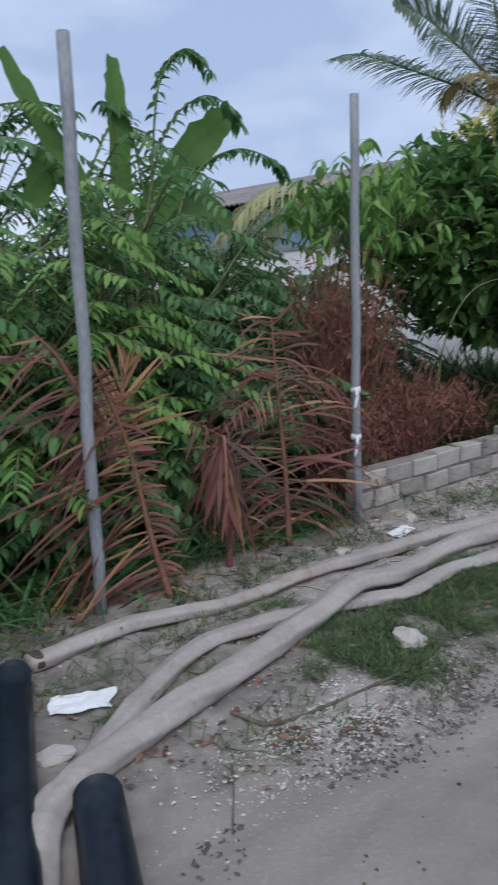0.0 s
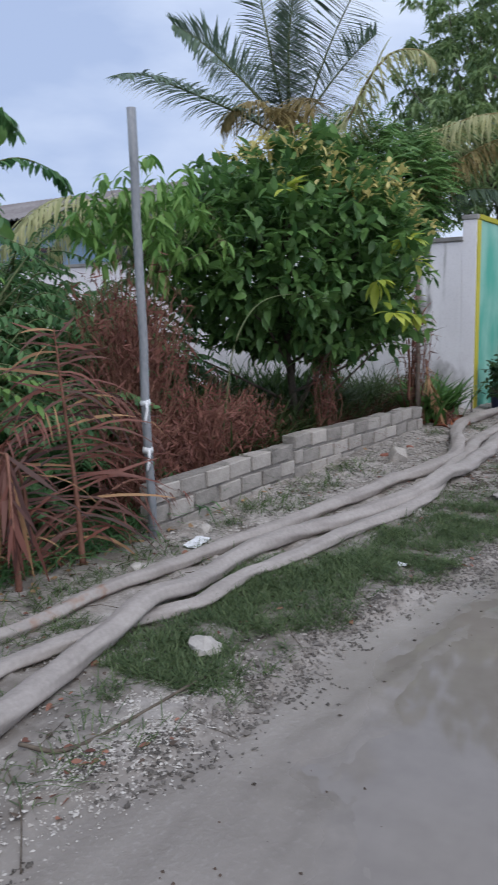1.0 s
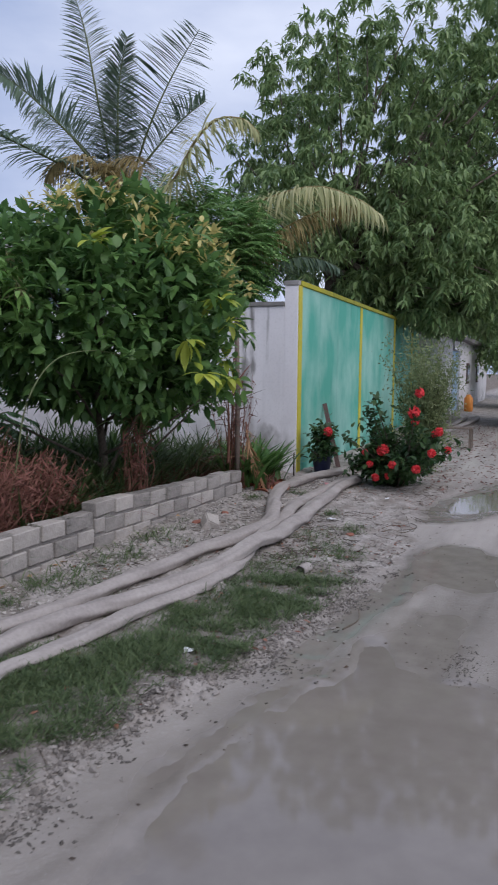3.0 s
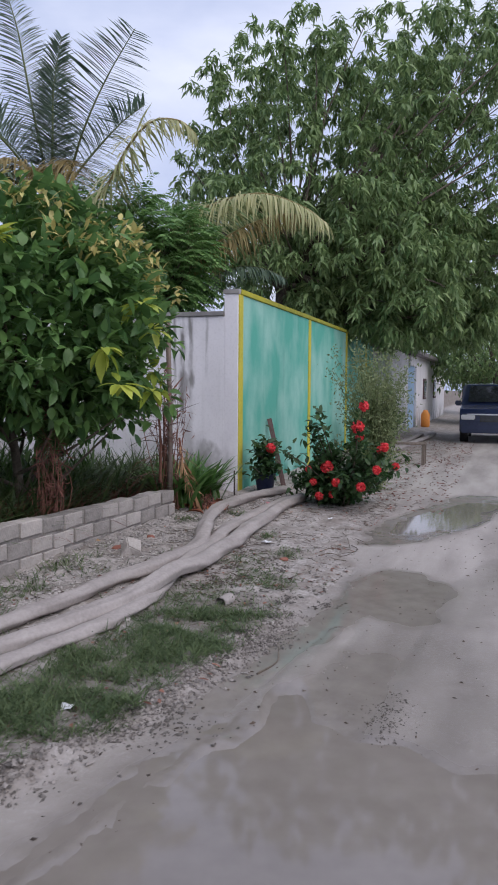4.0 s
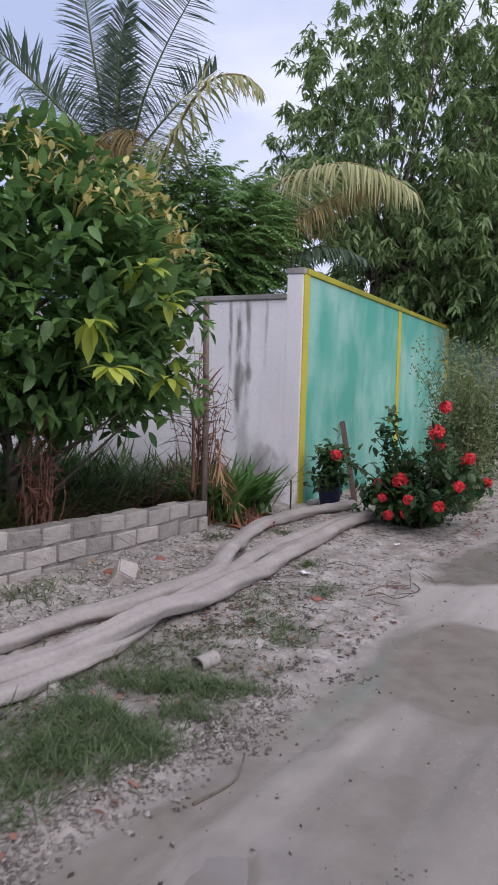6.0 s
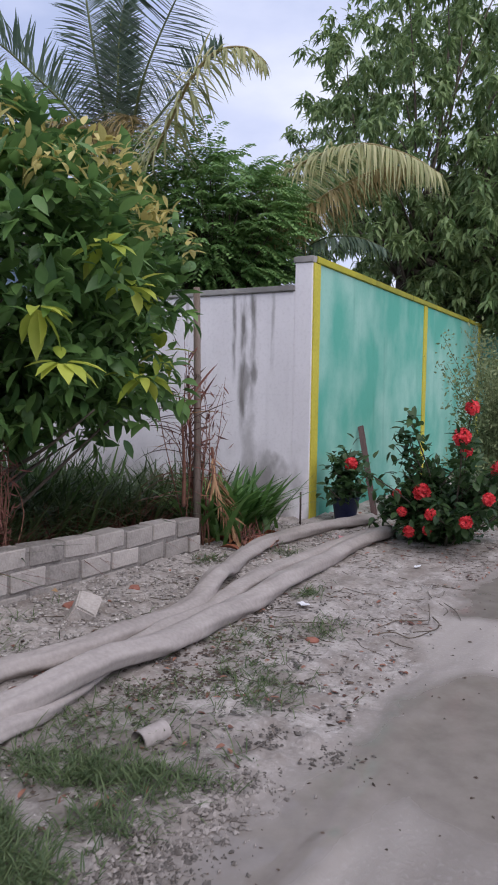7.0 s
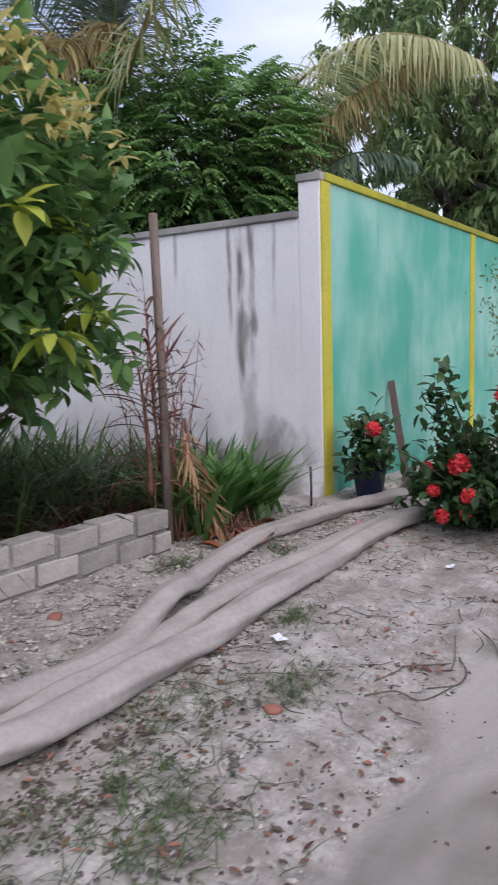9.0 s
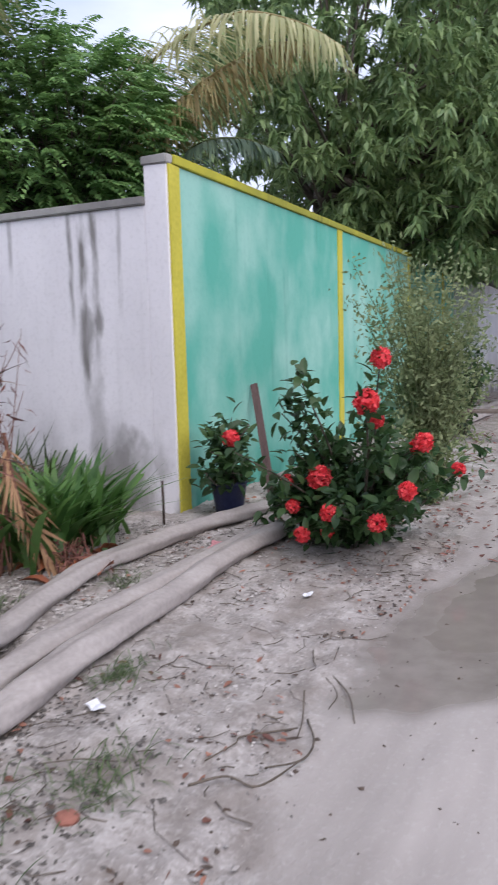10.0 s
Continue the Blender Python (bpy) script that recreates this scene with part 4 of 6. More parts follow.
def leafy_tree():
    at = np.array((7.6, 4.1, 0.1))
    tree = thing("broadleaf_tree", at, "small bushy tree with glossy dark green leaves and rusty new shoots", "tree")
    bd = Build()
    trunk = smooth_path([(0, 0, -0.1), (0.03, -0.02, 0.5), (-0.02, 0.02, 1.1), (0.02, 0, 1.9), (0, 0, 2.6)], 5)
    tube(bd, trunk, np.linspace(0.055, 0.02, len(trunk)), 8, wobble=0.2)
    r = np.random.default_rng(11)
    for k in range(16):
        a = 2.4 * k
        h = 0.35 + 0.11 * k
        ln = 1.15 - 0.02 * k
        limb(bd, (0, 0, h), (ln * math.cos(a), ln * math.sin(a), h + 0.55 + 0.03 * k), 0.022, 0.006, 0.07, k)
    for k, (dx, dy) in enumerate(((0.5, -0.9), (0.9, 0.1), (-0.4, -0.7))):
        limb(bd, (0, 0, 0.1), (dx, dy, 1.1), 0.02, 0.008, 0.06, 50 + k)
    part("trunk", bd, M_BARK, tree)
    c, rad = (0.06, -0.05, 2.06), (1.47, 1.35, 1.13)
    bd = Build()
    # rosettes of leaves on twig ends
    p, d = on_blob(r, 980, c, rad, 0.5)
    sel = (p[:, 2] > 0.85 + 0.3 * r.random(len(p)))
    low, low_d = on_blob(r, 130, (0.5, -0.5, 1.4), (0.85, 0.75, 0.5), 0.7)
    p, d = np.vstack([p[sel], low]), np.vstack([d[sel], low_d])
    n = 10
    pos = np.repeat(p, n, 0) + r.normal(size=(len(p) * n, 3)) * 0.055
    way = np.repeat(unit(d * np.array([1, 1, 0.6])), n, 0) * 0.6 + unit(r.normal(size=(len(pos), 3))) * 0.9 + np.array([0, 0, 0.12])
    up = np.tile([0, 0, 1.0], (len(pos), 1)) + 0.35 * r.normal(size=(len(pos), 3))
    leaves(bd, pos, way, up, r.uniform(0.11, 0.21, len(pos)), r.uniform(0.055, 0.095, len(pos)), 0.25)
    part("crown", bd, M_TREE, tree)
    young = np.array([(-0.55, -1.42, 1.45), (-0.62, -1.3, 1.75), (0.1, -1.4, 1.95), (0.35, -1.3, 1.4), (-0.2, -1.45, 2.15), (0.85, -0.95, 2.0), (0.9, -1.05, 1.6), (1.0, -0.75, 1.35), (-1.1, -0.6, 2.6)])
    for q in young:
        bd = Build()
        m = 9
        w = unit(r.normal(size=(m, 3)) * np.array([1, 1, 0.5]) + np.array([-0.1, -0.4, -0.15]))
        leaves(bd, np.tile(q, (m, 1)) + w * 0.03, w, np.tile([0, 0, 1.0], (m, 1)), r.uniform(0.15, 0.27, m), r.uniform(0.065, 0.1, m), 0.3)
        part("young_shoot", bd, M_YOUNG, tree, "pale yellow-green young leaves")
    p, d = on_blob(r, 420, c, np.array(rad) * 1.04, 0.06)
    sel = (p[:, 2] > 2.3) & (d @ np.array((0.4, -0.3, 0.9)) > 0.5)
    for q in p[sel][:92]:
        bd = Build()
        pos = np.tile(q, (9, 1)) + r.normal(size=(9, 3)) * 0.05
        way = r.normal(size=(9, 3)) + np.array([0, 0, 0.5])
        leaves(bd, pos, way, np.tile([0, 0, 1.0], (9, 1)), r.uniform(0.08, 0.15, 9), r.uniform(0.032, 0.055, 9), 0.4)
        part("rusty_shoot", bd, M_RUST, tree)
    return tree


leafy_tree()


def pinnate(bd, stem, pts, leaflet, count, width, seed, sag=0.3):
    """A twig with paired broad leaflets."""
    r = np.random.default_rng(seed)
    p = smooth_path(pts, 6)
    tube(stem, p, np.linspace(0.012, 0.003, len(p)), 5)
    f = np.repeat(np.linspace(0.15, 1, count), 2)
    i = f * (len(p) - 1)
    at = np.stack([np.interp(i, np.arange(len(p)), p[:, k]) for k in range(3)], 1)
    d = unit(np.gradient(p, axis=0))
    fw = np.stack([np.interp(i, np.arange(len(p)), d[:, k]) for k in range(3)], 1)
    side = unit(np.cross(fw, (0, 0, 1.0)))
    sg = np.tile([1.0, -1.0], count)[:, None]
    way = side * sg + fw * 0.45 + np.array([0, 0, -0.35]) + 0.15 * r.normal(size=(len(at), 3))
    leaves(bd, at, way, np.tile([0, 0, 1.0], (len(at), 1)) + 0.2 * r.normal(size=(len(at), 3)), leaflet * r.uniform(0.8, 1.15, len(at)), width, sag)


def weed_shrub(at, height, spread, seed, arms=20, leaflet=0.108, width=0.038, label="", mat=None):
    """A tall weedy shrub: many upright stems that carry arching pinnate twigs."""
    r = np.random.default_rng(seed)
    ob = thing("weed_shrub", at, label or "tall weedy shrub with arching feathery green twigs", "shrub", "weed shrubs")
    lf, st = Build(), Build()
    for k in range(arms):
        a = r.uniform(0, 2 * np.pi)
        h0 = height * r.uniform(0.25, 0.85)
        out = spread * r.uniform(0.1, 0.5)
        top = np.array((out * math.cos(a), out * math.sin(a), h0))
        limb(st, (0.05 * math.cos(a), 0.05 * math.sin(a), -0.05), top, 0.014, 0.007, 0.08, seed * 50 + k, 5)
        for j in range(9):
            b = a + r.uniform(-2.0, 2.0)
            ln = spread * r.uniform(0.35, 0.75)
            s0 = top * np.array((1, 1, r.uniform(0.2, 1.0)))
            rise = ln * r.uniform(0.15, 0.75)
            e = np.array((math.cos(b), math.sin(b), 0))
            pinnate(lf, st, [s0, s0 + e * ln * 0.5 + (0, 0, rise), s0 + e * ln + (0, 0, rise * 0.7)], leaflet, 16, width, seed * 1000 + k * 20 + j)
    part("stem", st, M_STEM, ob)
    part("foliage", lf, mat or M_JUNGLE, ob)
    return ob


for k, (x, y, h, s) in enumerate(((1.3, 4.7, 2.1, 1.4), (2.3, 4.6, 2.6, 1.4), (3.2, 4.9, 2.8, 1.4), (4.3, 5.2, 2.1, 1.4), (2.0, 5.9, 3.5, 1.8), (3.4, 6.3, 3.4, 1.8), (5.4, 6.4, 2.6, 1.6),
                                  (1.0, 6.2, 3.3, 1.8), (4.9, 7.6, 2.6, 1.7), (6.9, 7.6, 2.3, 1.6), (6.1, 5.9, 2.2, 1.5), (7.6, 6.6, 2.0, 1.4), (8.6, 8.2, 2.2, 1.5))):
    weed_shrub((x, y, 0.0), h, s, 20 + k, mat=M_LIGHT if k % 4 == 1 else M_JUNGLE)
for k, (x, y, h, s) in enumerate(((1.5, 4.0, 0.9, 0.9), (2.6, 4.2, 0.7, 0.8), (3.5, 4.35, 0.7, 0.8), (4.4, 4.5, 0.9, 0.9), (0.7, 3.9, 0.8, 0.7))):
    weed_shrub((x, y, 0.0), h, s, 60 + k, 12, 0.11, 0.045, "low leafy weeds behind the fallen fronds")

# long arching sprays that stand out against the sky
spray = thing("arching_shrub", (3.75, 5.05, 0), "tall slender shrub with long arching sprays against the sky", "shrub")
lf, st = Build(), Build()
for k, pts in enumerate((((0, 0, 1.6), (0.36, 0.0, 2.55), (0.87, 0.0, 2.88), (1.36, 0.0, 2.84), (1.5, 0, 2.72)), ((-0.2, 0, 1.8), (0.1, 0, 2.85), (0.51, 0, 3.25), (0.85, 0, 3.22), (0.95, 0, 3.08)),
                         ((-0.1, 0, 1.8), (0.06, 0.0, 3.1), (0.2, 0.0, 3.45), (0.42, 0.0, 3.6), (0.64, 0.0, 3.46)), ((0.5, 0, 1.6), (1.1, 0, 2.2), (1.6, 0, 2.4), (2.0, 0, 2.3)),
                         ((-0.4, 0, 1.8), (-0.8, 0, 2.6), (-1.3, 0, 2.75), (-1.7, 0, 2.6)), ((0, 0, 1.8), (0.0, 0.2, 2.8), (-0.1, 0.2, 3.1), (-0.3, 0.2, 3.15)),
                         ((1.0, 0.6, 1.4), (1.5, 0.6, 2.2), (2.1, 0.6, 2.65), (2.7, 0.6, 2.6)))):
    pinnate(lf, st, pts, 0.12, 30, 0.045, 400 + k, 0.5)
    limb(st, (0.04 * k - 0.1, 0, -0.05), pts[0], 0.02, 0.012, 0.08, 500 + k)
part("stem", st, M_STEM, spray)
part("foliage", lf, M_JUNGLE, spray)


def banana(at, fans, seed):
    ob = thing("banana_plant", at, "banana plant with broad torn leaves rising over the weeds", "banana plant")
    st = Build()
    tube(st, [(0, 0, -0.1), (0.02, 0, 0.8), (0, 0, 1.7), (0, 0, 2.1)], [0.11, 0.1, 0.07, 0.03], 10, wobble=0.1)
    part("stem", st, M_STEM, ob)
    r = np.random.default_rng(seed)
    for pts, w in fans:
        p = smooth_path(pts, 8)
        bd = Build()
        n = len(p)
        d = unit(np.gradient(p, axis=0))
        side = unit(np.cross(d, (0.25, -1.0, 0.35)))
        up = np.cross(side, d)
        f = np.linspace(0, 1, n)
        prof = w * np.clip(np.sin(np.pi * np.clip(f * 0.9 + 0.03, 0, 1)), 0, 1) ** 0.5 * (f > 0.18)
        rag = 1 + 0.12 * r.normal(size=(n, 2))
        L = p + side * (prof * rag[:, 0])[:, None] + up * (prof * 0.35)[:, None]
        R = p - side * (prof * rag[:, 1])[:, None] + up * (prof * 0.35)[:, None]
        v = np.stack([L, p, R], 1).reshape(-1, 3)
        fc = []
        for i in range(n - 1):
            if prof[i + 1] > 0:
                fc += [(3 * i, 3 * i + 1, 3 * i + 4, 3 * i + 3), (3 * i + 1, 3 * i + 2, 3 * i + 5, 3 * i + 4)]
        bd.add(v, fc)
        leaf = part("leaf", bd, M_BANANA, ob)
        rb = Build()
        tube(rb, p - up * 0.006, np.linspace(0.022, 0.004, n), 5)
        part("midrib", rb, M_STEM, leaf)
    return ob


B0 = (3.55, 5.25, 0)
banana(B0, [([(0, 0, 2.0), (-0.3, 0, 2.4), (-0.65, 0, 2.9), (-0.95, -0.05, 3.35)], 0.14),
            ([(0, 0, 2.1), (0.0, 0, 2.6), (0.0, 0, 3.1), (0.04, 0.05, 3.5)], 0.13),
            ([(0, 0, 2.0), (0.35, 0, 2.4), (0.8, 0, 2.9), (1.2, -0.05, 3.25)], 0.16),
            ([(0, 0, 1.9), (-0.4, -0.1, 2.35), (-0.65, -0.1, 2.6), (-0.85, -0.1, 2.3)], 0.14),
            ([(0, 0, 1.9), (0.5, 0.1, 2.3), (0.9, 0.1, 2.45), (1.3, 0.1, 2.25)], 0.15)], 5)

# light green sapling beside the bushy tree
sap = thing("leafy_sapling", (5.55, 4.35, 0.03), "young tree with long hanging fresh green leaves", "sapling")
r = np.random.default_rng(31)
bd, st = Build(), Build()
limb(st, (0, 0, -0.05), (0.0, 0, 2.4), 0.025, 0.01, 0.06, 8, 9)
p, d = on_blob(r, 95, (0.0, 0, 2.35), (0.75, 0.6, 0.5), 0.8)
for q in p[::4]:
    limb(st, (0, 0, 1.9), q, 0.008, 0.003, 0.03, int(q[0] * 999) % 97, 4)
pos = np.repeat(p, 9, 0) + r.normal(size=(len(p) * 9, 3)) * 0.03
way = unit(r.normal(size=(len(pos), 3)) * np.array([1, 1, 0.4])) + np.array([0, 0, -0.55])
leaves(bd, pos, way, np.tile([0, 0, 1.0], (len(pos), 1)) + 0.2 * r.normal(size=pos.shape), r.uniform(0.13, 0.22, len(pos)), r.uniform(0.035, 0.055, len(pos)), 0.4)
part("stem", st, M_STEM, sap)
part("foliage", bd, M_LIGHT, sap)


def dead_shrub(at, centre, radii, twigs, label, seed, drop=0.0):
    ob = thing("dead_shrub", at, label, "dead shrub")
    r = np.random.default_rng(seed)
    st, lf = Build(), Build()
    p, d = on_blob(r, twigs, centre, radii, 0.8)
    for k, q in enumerate(p):
        b = np.array((r.normal() * 0.06, r.normal() * 0.06, -0.03))
        m = (b + q) / 2 + np.array((0, 0, 0.25 - drop * 0.2)) + r.normal(size=3) * 0.06
        c = smooth_path([b, m, q], 4)
        tube(st, c, np.linspace(0.007, 0.002, len(c)), 4)
        m = 6
        pos = c[-1] + (c[-4] - c[-1]) * r.random((m, 1)) + r.normal(size=(m, 3)) * 0.05
        leaves(lf, pos, r.normal(size=(m, 3)) + np.array([0, 0, -1.0]), r.normal(size=(m, 3)), r.uniform(0.06, 0.14, m), r.uniform(0.009, 0.02, m), 0.4, small=True)
    part("branchwork", st, M_DEADSTEM, ob)
    part("withered_foliage", lf, M_BRUSH, ob)
    return ob


dead_shrub((4.8, 4.05, 0.02), (0.1, 0, 1.5), (0.65, 0.5, 0.6), 300, "dead shrub with reddish brown withered leaves", 41)
dead_shrub((5.2, 3.75, 0.03), (0.1, 0, 0.6), (0.8, 0.4, 0.55), 420, "heap of dry reddish brown brush behind the low wall", 42, 1.0)
dead_shrub((6.1, 3.8, 0.05), (0, 0, 0.45), (0.7, 0.4, 0.4), 280, "low dry brown brush behind the low wall", 43, 1.0)
dead_shrub((4.3, 3.75, 0.02), (0.2, -0.1, 0.6), (0.55, 0.35, 0.5), 150, "dry brown twigs leaning on the fence pipe", 44, 0.6)
dead_shrub((7.35, 3.55, 0.08), (0, 0, 0.8), (0.2, 0.15, 0.75), 40, "dry reddish creeper hanging below the tree", 45)

# dead palm fronds propped between the pipes


def dead_frond(pts, leaflet, label, seed, count=34, sag=0.5, spread=0.9, up=(-0.5, -0.85, 0.1), skip=0.08, width=0.026, fwd=0.35, lr=(1.0, 1.0), straw=False, hang=0.0, start=0.06):
    at = np.asarray(pts[0], float)
    ob = thing("dead_palm_frond", at, label, "palm frond", "dead palm fronds")
    st = Build()
    frond(None, st, [np.asarray(q) - at for q in pts], leaflet, count, width, sag, 0.022, seed, skip, start, spread, up, (M_DRYBLADE if straw else M_DEADBLADE, ob, M_DRYBLADE), fwd, lr, hang, 0.22)
    part("rachis", st, M_DEADSTEM, ob)
    return ob


dead_frond([(3.4, 3.3, 0.03), (3.4, 3.32, 0.5), (3.38, 3.35, 1.0), (3.36, 3.38, 1.52)], 0.88, "dead brown palm frond standing upright in the plot", 71, 58, 0.42, 1.0, width=0.021, fwd=0.28, lr=(0.8, 1.0))
dead_frond([(2.3, 3.12, 0.02), (2.24, 3.2, 0.4), (2.16, 3.25, 0.9), (2.03, 3.3, 1.3)], 0.85, "dead brown palm frond leaning on a fence pipe", 72, 62, 0.3, 1.0, width=0.02, fwd=0.1, lr=(0.3, 1.0))
dead_frond([(2.86, 3.28, 0.02), (2.88, 3.3, 0.4), (2.84, 3.33, 0.7), (2.78, 3.2, 0.86), (2.66, 3.05, 0.66), (2.62, 3.0, 0.5)], 0.5, "drooping dead palm frond with folded brown leaflets", 73, 26, 0.3, 0.25, width=0.032, hang=1.1, start=0.5)
dead_frond([(2.1, 3.42, 1.0), (2.0, 3.44, 1.2), (1.9, 3.46, 1.38), (1.82, 3.5, 1.48)], 0.7, "dead palm frond lying across the weeds", 74, 24, 0.3, 1.0, (-0.5, -0.85, 0.3), width=0.018, fwd=0.1, lr=(0.1, 1.0), hang=-0.35)
dead_frond([(4.6, 3.7, 0.6), (4.1, 3.5, 0.95), (3.6, 3.4, 1.12), (3.0, 3.4, 0.95)], 0.42, "dead palm frond hooked across the fence pipe", 76, 48, 0.4, 0.8, (0, -0.6, 1), width=0.013)
dead_frond([(3.3, 3.6, 0.04), (3.6, 3.5, 0.25), (4.0, 3.4, 0.45), (4.5, 3.3, 0.3)], 0.4, "dead palm frond lying against the block wall", 77, 34, 0.4, 0.8, (0, -0.6, 1), width=0.013)
dead_frond([(2.12, 3.42, 0.7), (2.2, 3.42, 0.95), (2.27, 3.44, 1.15), (2.32, 3.46, 1.3)], 0.5, "upright fan of dry straw-coloured palm leaflets", 78, 16, 0.12, 0.45, width=0.02, fwd=1.4, straw=True)
dead_frond([(3.0, 3.5, 0.04), (3.1, 3.45, 0.4), (3.0, 3.4, 0.75), (2.7, 3.4, 0.95)], 0.5, "crooked dead palm frond between the weeds", 79, 40, 0.5, 0.9, width=0.013)

# yellowing frond hanging in the plot by the sapling
yf = thing("yellow_frond_palm", (6.9, 5.6, 0), "young palm with drooping straw-yellow fronds", "palm tree")
st = Build()
tube(st, [(0, 0, -0.1), (0.02, 0, 1.2), (0, 0, 2.3)], [0.07, 0.06, 0.05], 8, wobble=0.2)
part("trunk", st, M_BARK, yf)
for k, (az, ln) in enumerate(((130, 1.6), (170, 1.7), (215, 1.6), (90, 1.5), (260, 1.4))):
    h = np.array((math.cos(radians(az)), math.sin(radians(az)), 0))
    c = np.array((0, 0, 2.3))
    lf, rb = Build(), Build()
    frond(lf, rb, [c, c + h * 0.35 * ln + (0, 0, 0.45), c + h * 0.7 * ln + (0, 0, 0.4), c + h * ln + (0, 0, -0.05)], 0.5, 40, 0.026, 0.9, 0.02, 680 + k)
    fr = part("frond", lf, M_PALMY, yf)
    part("rachis", rb, M_PALMY, fr)


# ---- palms behind the white wall ----


def palm(at, crown, ways, label, mat, leaflet, seed, trunk=0.13):
    ob = thing("coconut_palm", at, label, "palm tree")
    c = np.asarray(crown) - np.asarray(at)
    st = Build()
    p = smooth_path([(0, 0, -0.2), c * np.array((0.5, 0.5, 0.45)) + np.array((0.1, 0, 0)), c], 10)
    tube(st, p, trunk * (1 + 0.06 * np.sin(np.arange(len(p)) * 2.1)), 10, wobble=0.1)
    part("trunk", st, M_BARK, ob)
    for k, (az, el, ln, bend, yel) in enumerate(ways):
        a, e = radians(az), radians(el)
        h = np.array((math.cos(a), math.sin(a), 0))
        pts = [c]
        q = c.copy()
        for s in range(5):
            ee = e - bend * (s / 4.0) ** 1.3
            q = q + (h * math.cos(ee) + np.array((0, 0, math.sin(ee)))) * ln / 5
            pts.append(q.copy())
        lf, rb = Build(), Build()
        frond(lf, rb, pts, leaflet, 66, 0.036, 0.16 if not yel else 0.8, 0.025, seed + k, 0.04, 0.14, 0.95, (0, 0, 1) if yel else (-0.6, -0.5, 0.55), fwd=0.85)
        fr = part("frond", lf, M_PALMB if yel else M_PALM, ob, "withered drooping frond" if yel else "")
        part("rachis", rb, M_PALMB if yel else M_STEM, fr)
    return ob


CROWN = (12.6, 6.8, 4.5)
tall = palm((12.8, 6.9, 0), CROWN, [(30, 75, 2.4, 0.4, 0), (90, 58, 2.4, 0.5, 0), (200, 50, 1.5, 2.0, 1), (150, 60, 1.7, 2.0, 1), (230, 60, 1.6, 2.0, 1)],
            "coconut palm with upright grey-green fronds behind the white wall", M_PALM, 0.66, 600)


def palm_frond(owner, at, pts, leaflet, mat, seed, label="", count=105, width=0.042, sag=0.2, up=(-0.75, -0.5, 0.4), start=0.16, spread=0.95, fwd=0.85, hang=0.0, r0=0.028, loose=0.06):
    lf, rb = Build(), Build()
    frond(lf, rb, sub(pts, at), leaflet, count, width, sag, r0, seed, 0.03, start, spread, up, fwd=fwd, hang=hang, loose=loose)
    fr = part("frond", lf, mat, owner, label)
    part("rachis", rb, M_PALMB if mat is not M_PALM else M_STEM, fr)


TB = (12.8, 6.9, 0)
palm_frond(tall, TB, [CROWN, (11.8, 7.2, 4.85), (10.6, 7.45, 5.02), (9.3, 7.35, 4.98), (8.6, 7.3, 4.8)], 0.62, M_PALM, 611, sag=0.45, up=(0, 0, 1))
palm_frond(tall, TB, [CROWN, (12.2, 7.25, 5.3), (11.4, 7.66, 5.93), (10.6, 7.8, 6.12)], 0.62, M_PALM, 612, sag=0.3)
palm_frond(tall, TB, [CROWN, (12.6, 7.2, 6.3), (12.6, 7.42, 7.37), (12.6, 7.62, 8.0)], 0.6, M_PALM, 613)
palm_frond(tall, TB, [CROWN, (12.7, 6.85, 5.5), (12.7, 6.82, 6.45), (12.7, 6.66, 7.25)], 0.5, M_PALM, 614, count=110, fwd=1.3)
palm_frond(tall, TB, [CROWN, (12.9, 7.0, 5.4), (13.0, 7.02, 6.2), (13.1, 7.1, 7.0)], 0.5, M_PALM, 615, count=100, fwd=1.3)
palm_frond(tall, TB, [CROWN, (12.3, 6.3, 4.9), (12.0, 5.86, 5.47), (12.0, 5.46, 6.19), (12.0, 4.98, 6.85)], 0.86, M_PALM, 616, count=76, sag=0.1, fwd=0.3, width=0.05, start=0.3)
palm_frond(tall, TB, [CROWN, (12.9, 6.3, 5.3), (13.1, 5.8, 5.9), (13.2, 5.4, 6.2)], 0.6, M_PALM, 617, sag=0.3)
palm_frond(tall, TB, [(12.5, 6.6, 4.3), (11.8, 5.7, 4.25), (11.4, 5.12, 4.45), (11.4, 4.75, 5.0), (11.4, 4.4, 5.26), (11.4, 4.0, 5.22), (11.4, 3.75, 5.0)], 0.6, M_PALMY, 618,
           "bent yellow-brown frond with hanging leaflets", 100, 0.034, 0.45, (0, 0, 1), 0.3, 0.6, 0.6, 0.5, 0.035, 0.16)

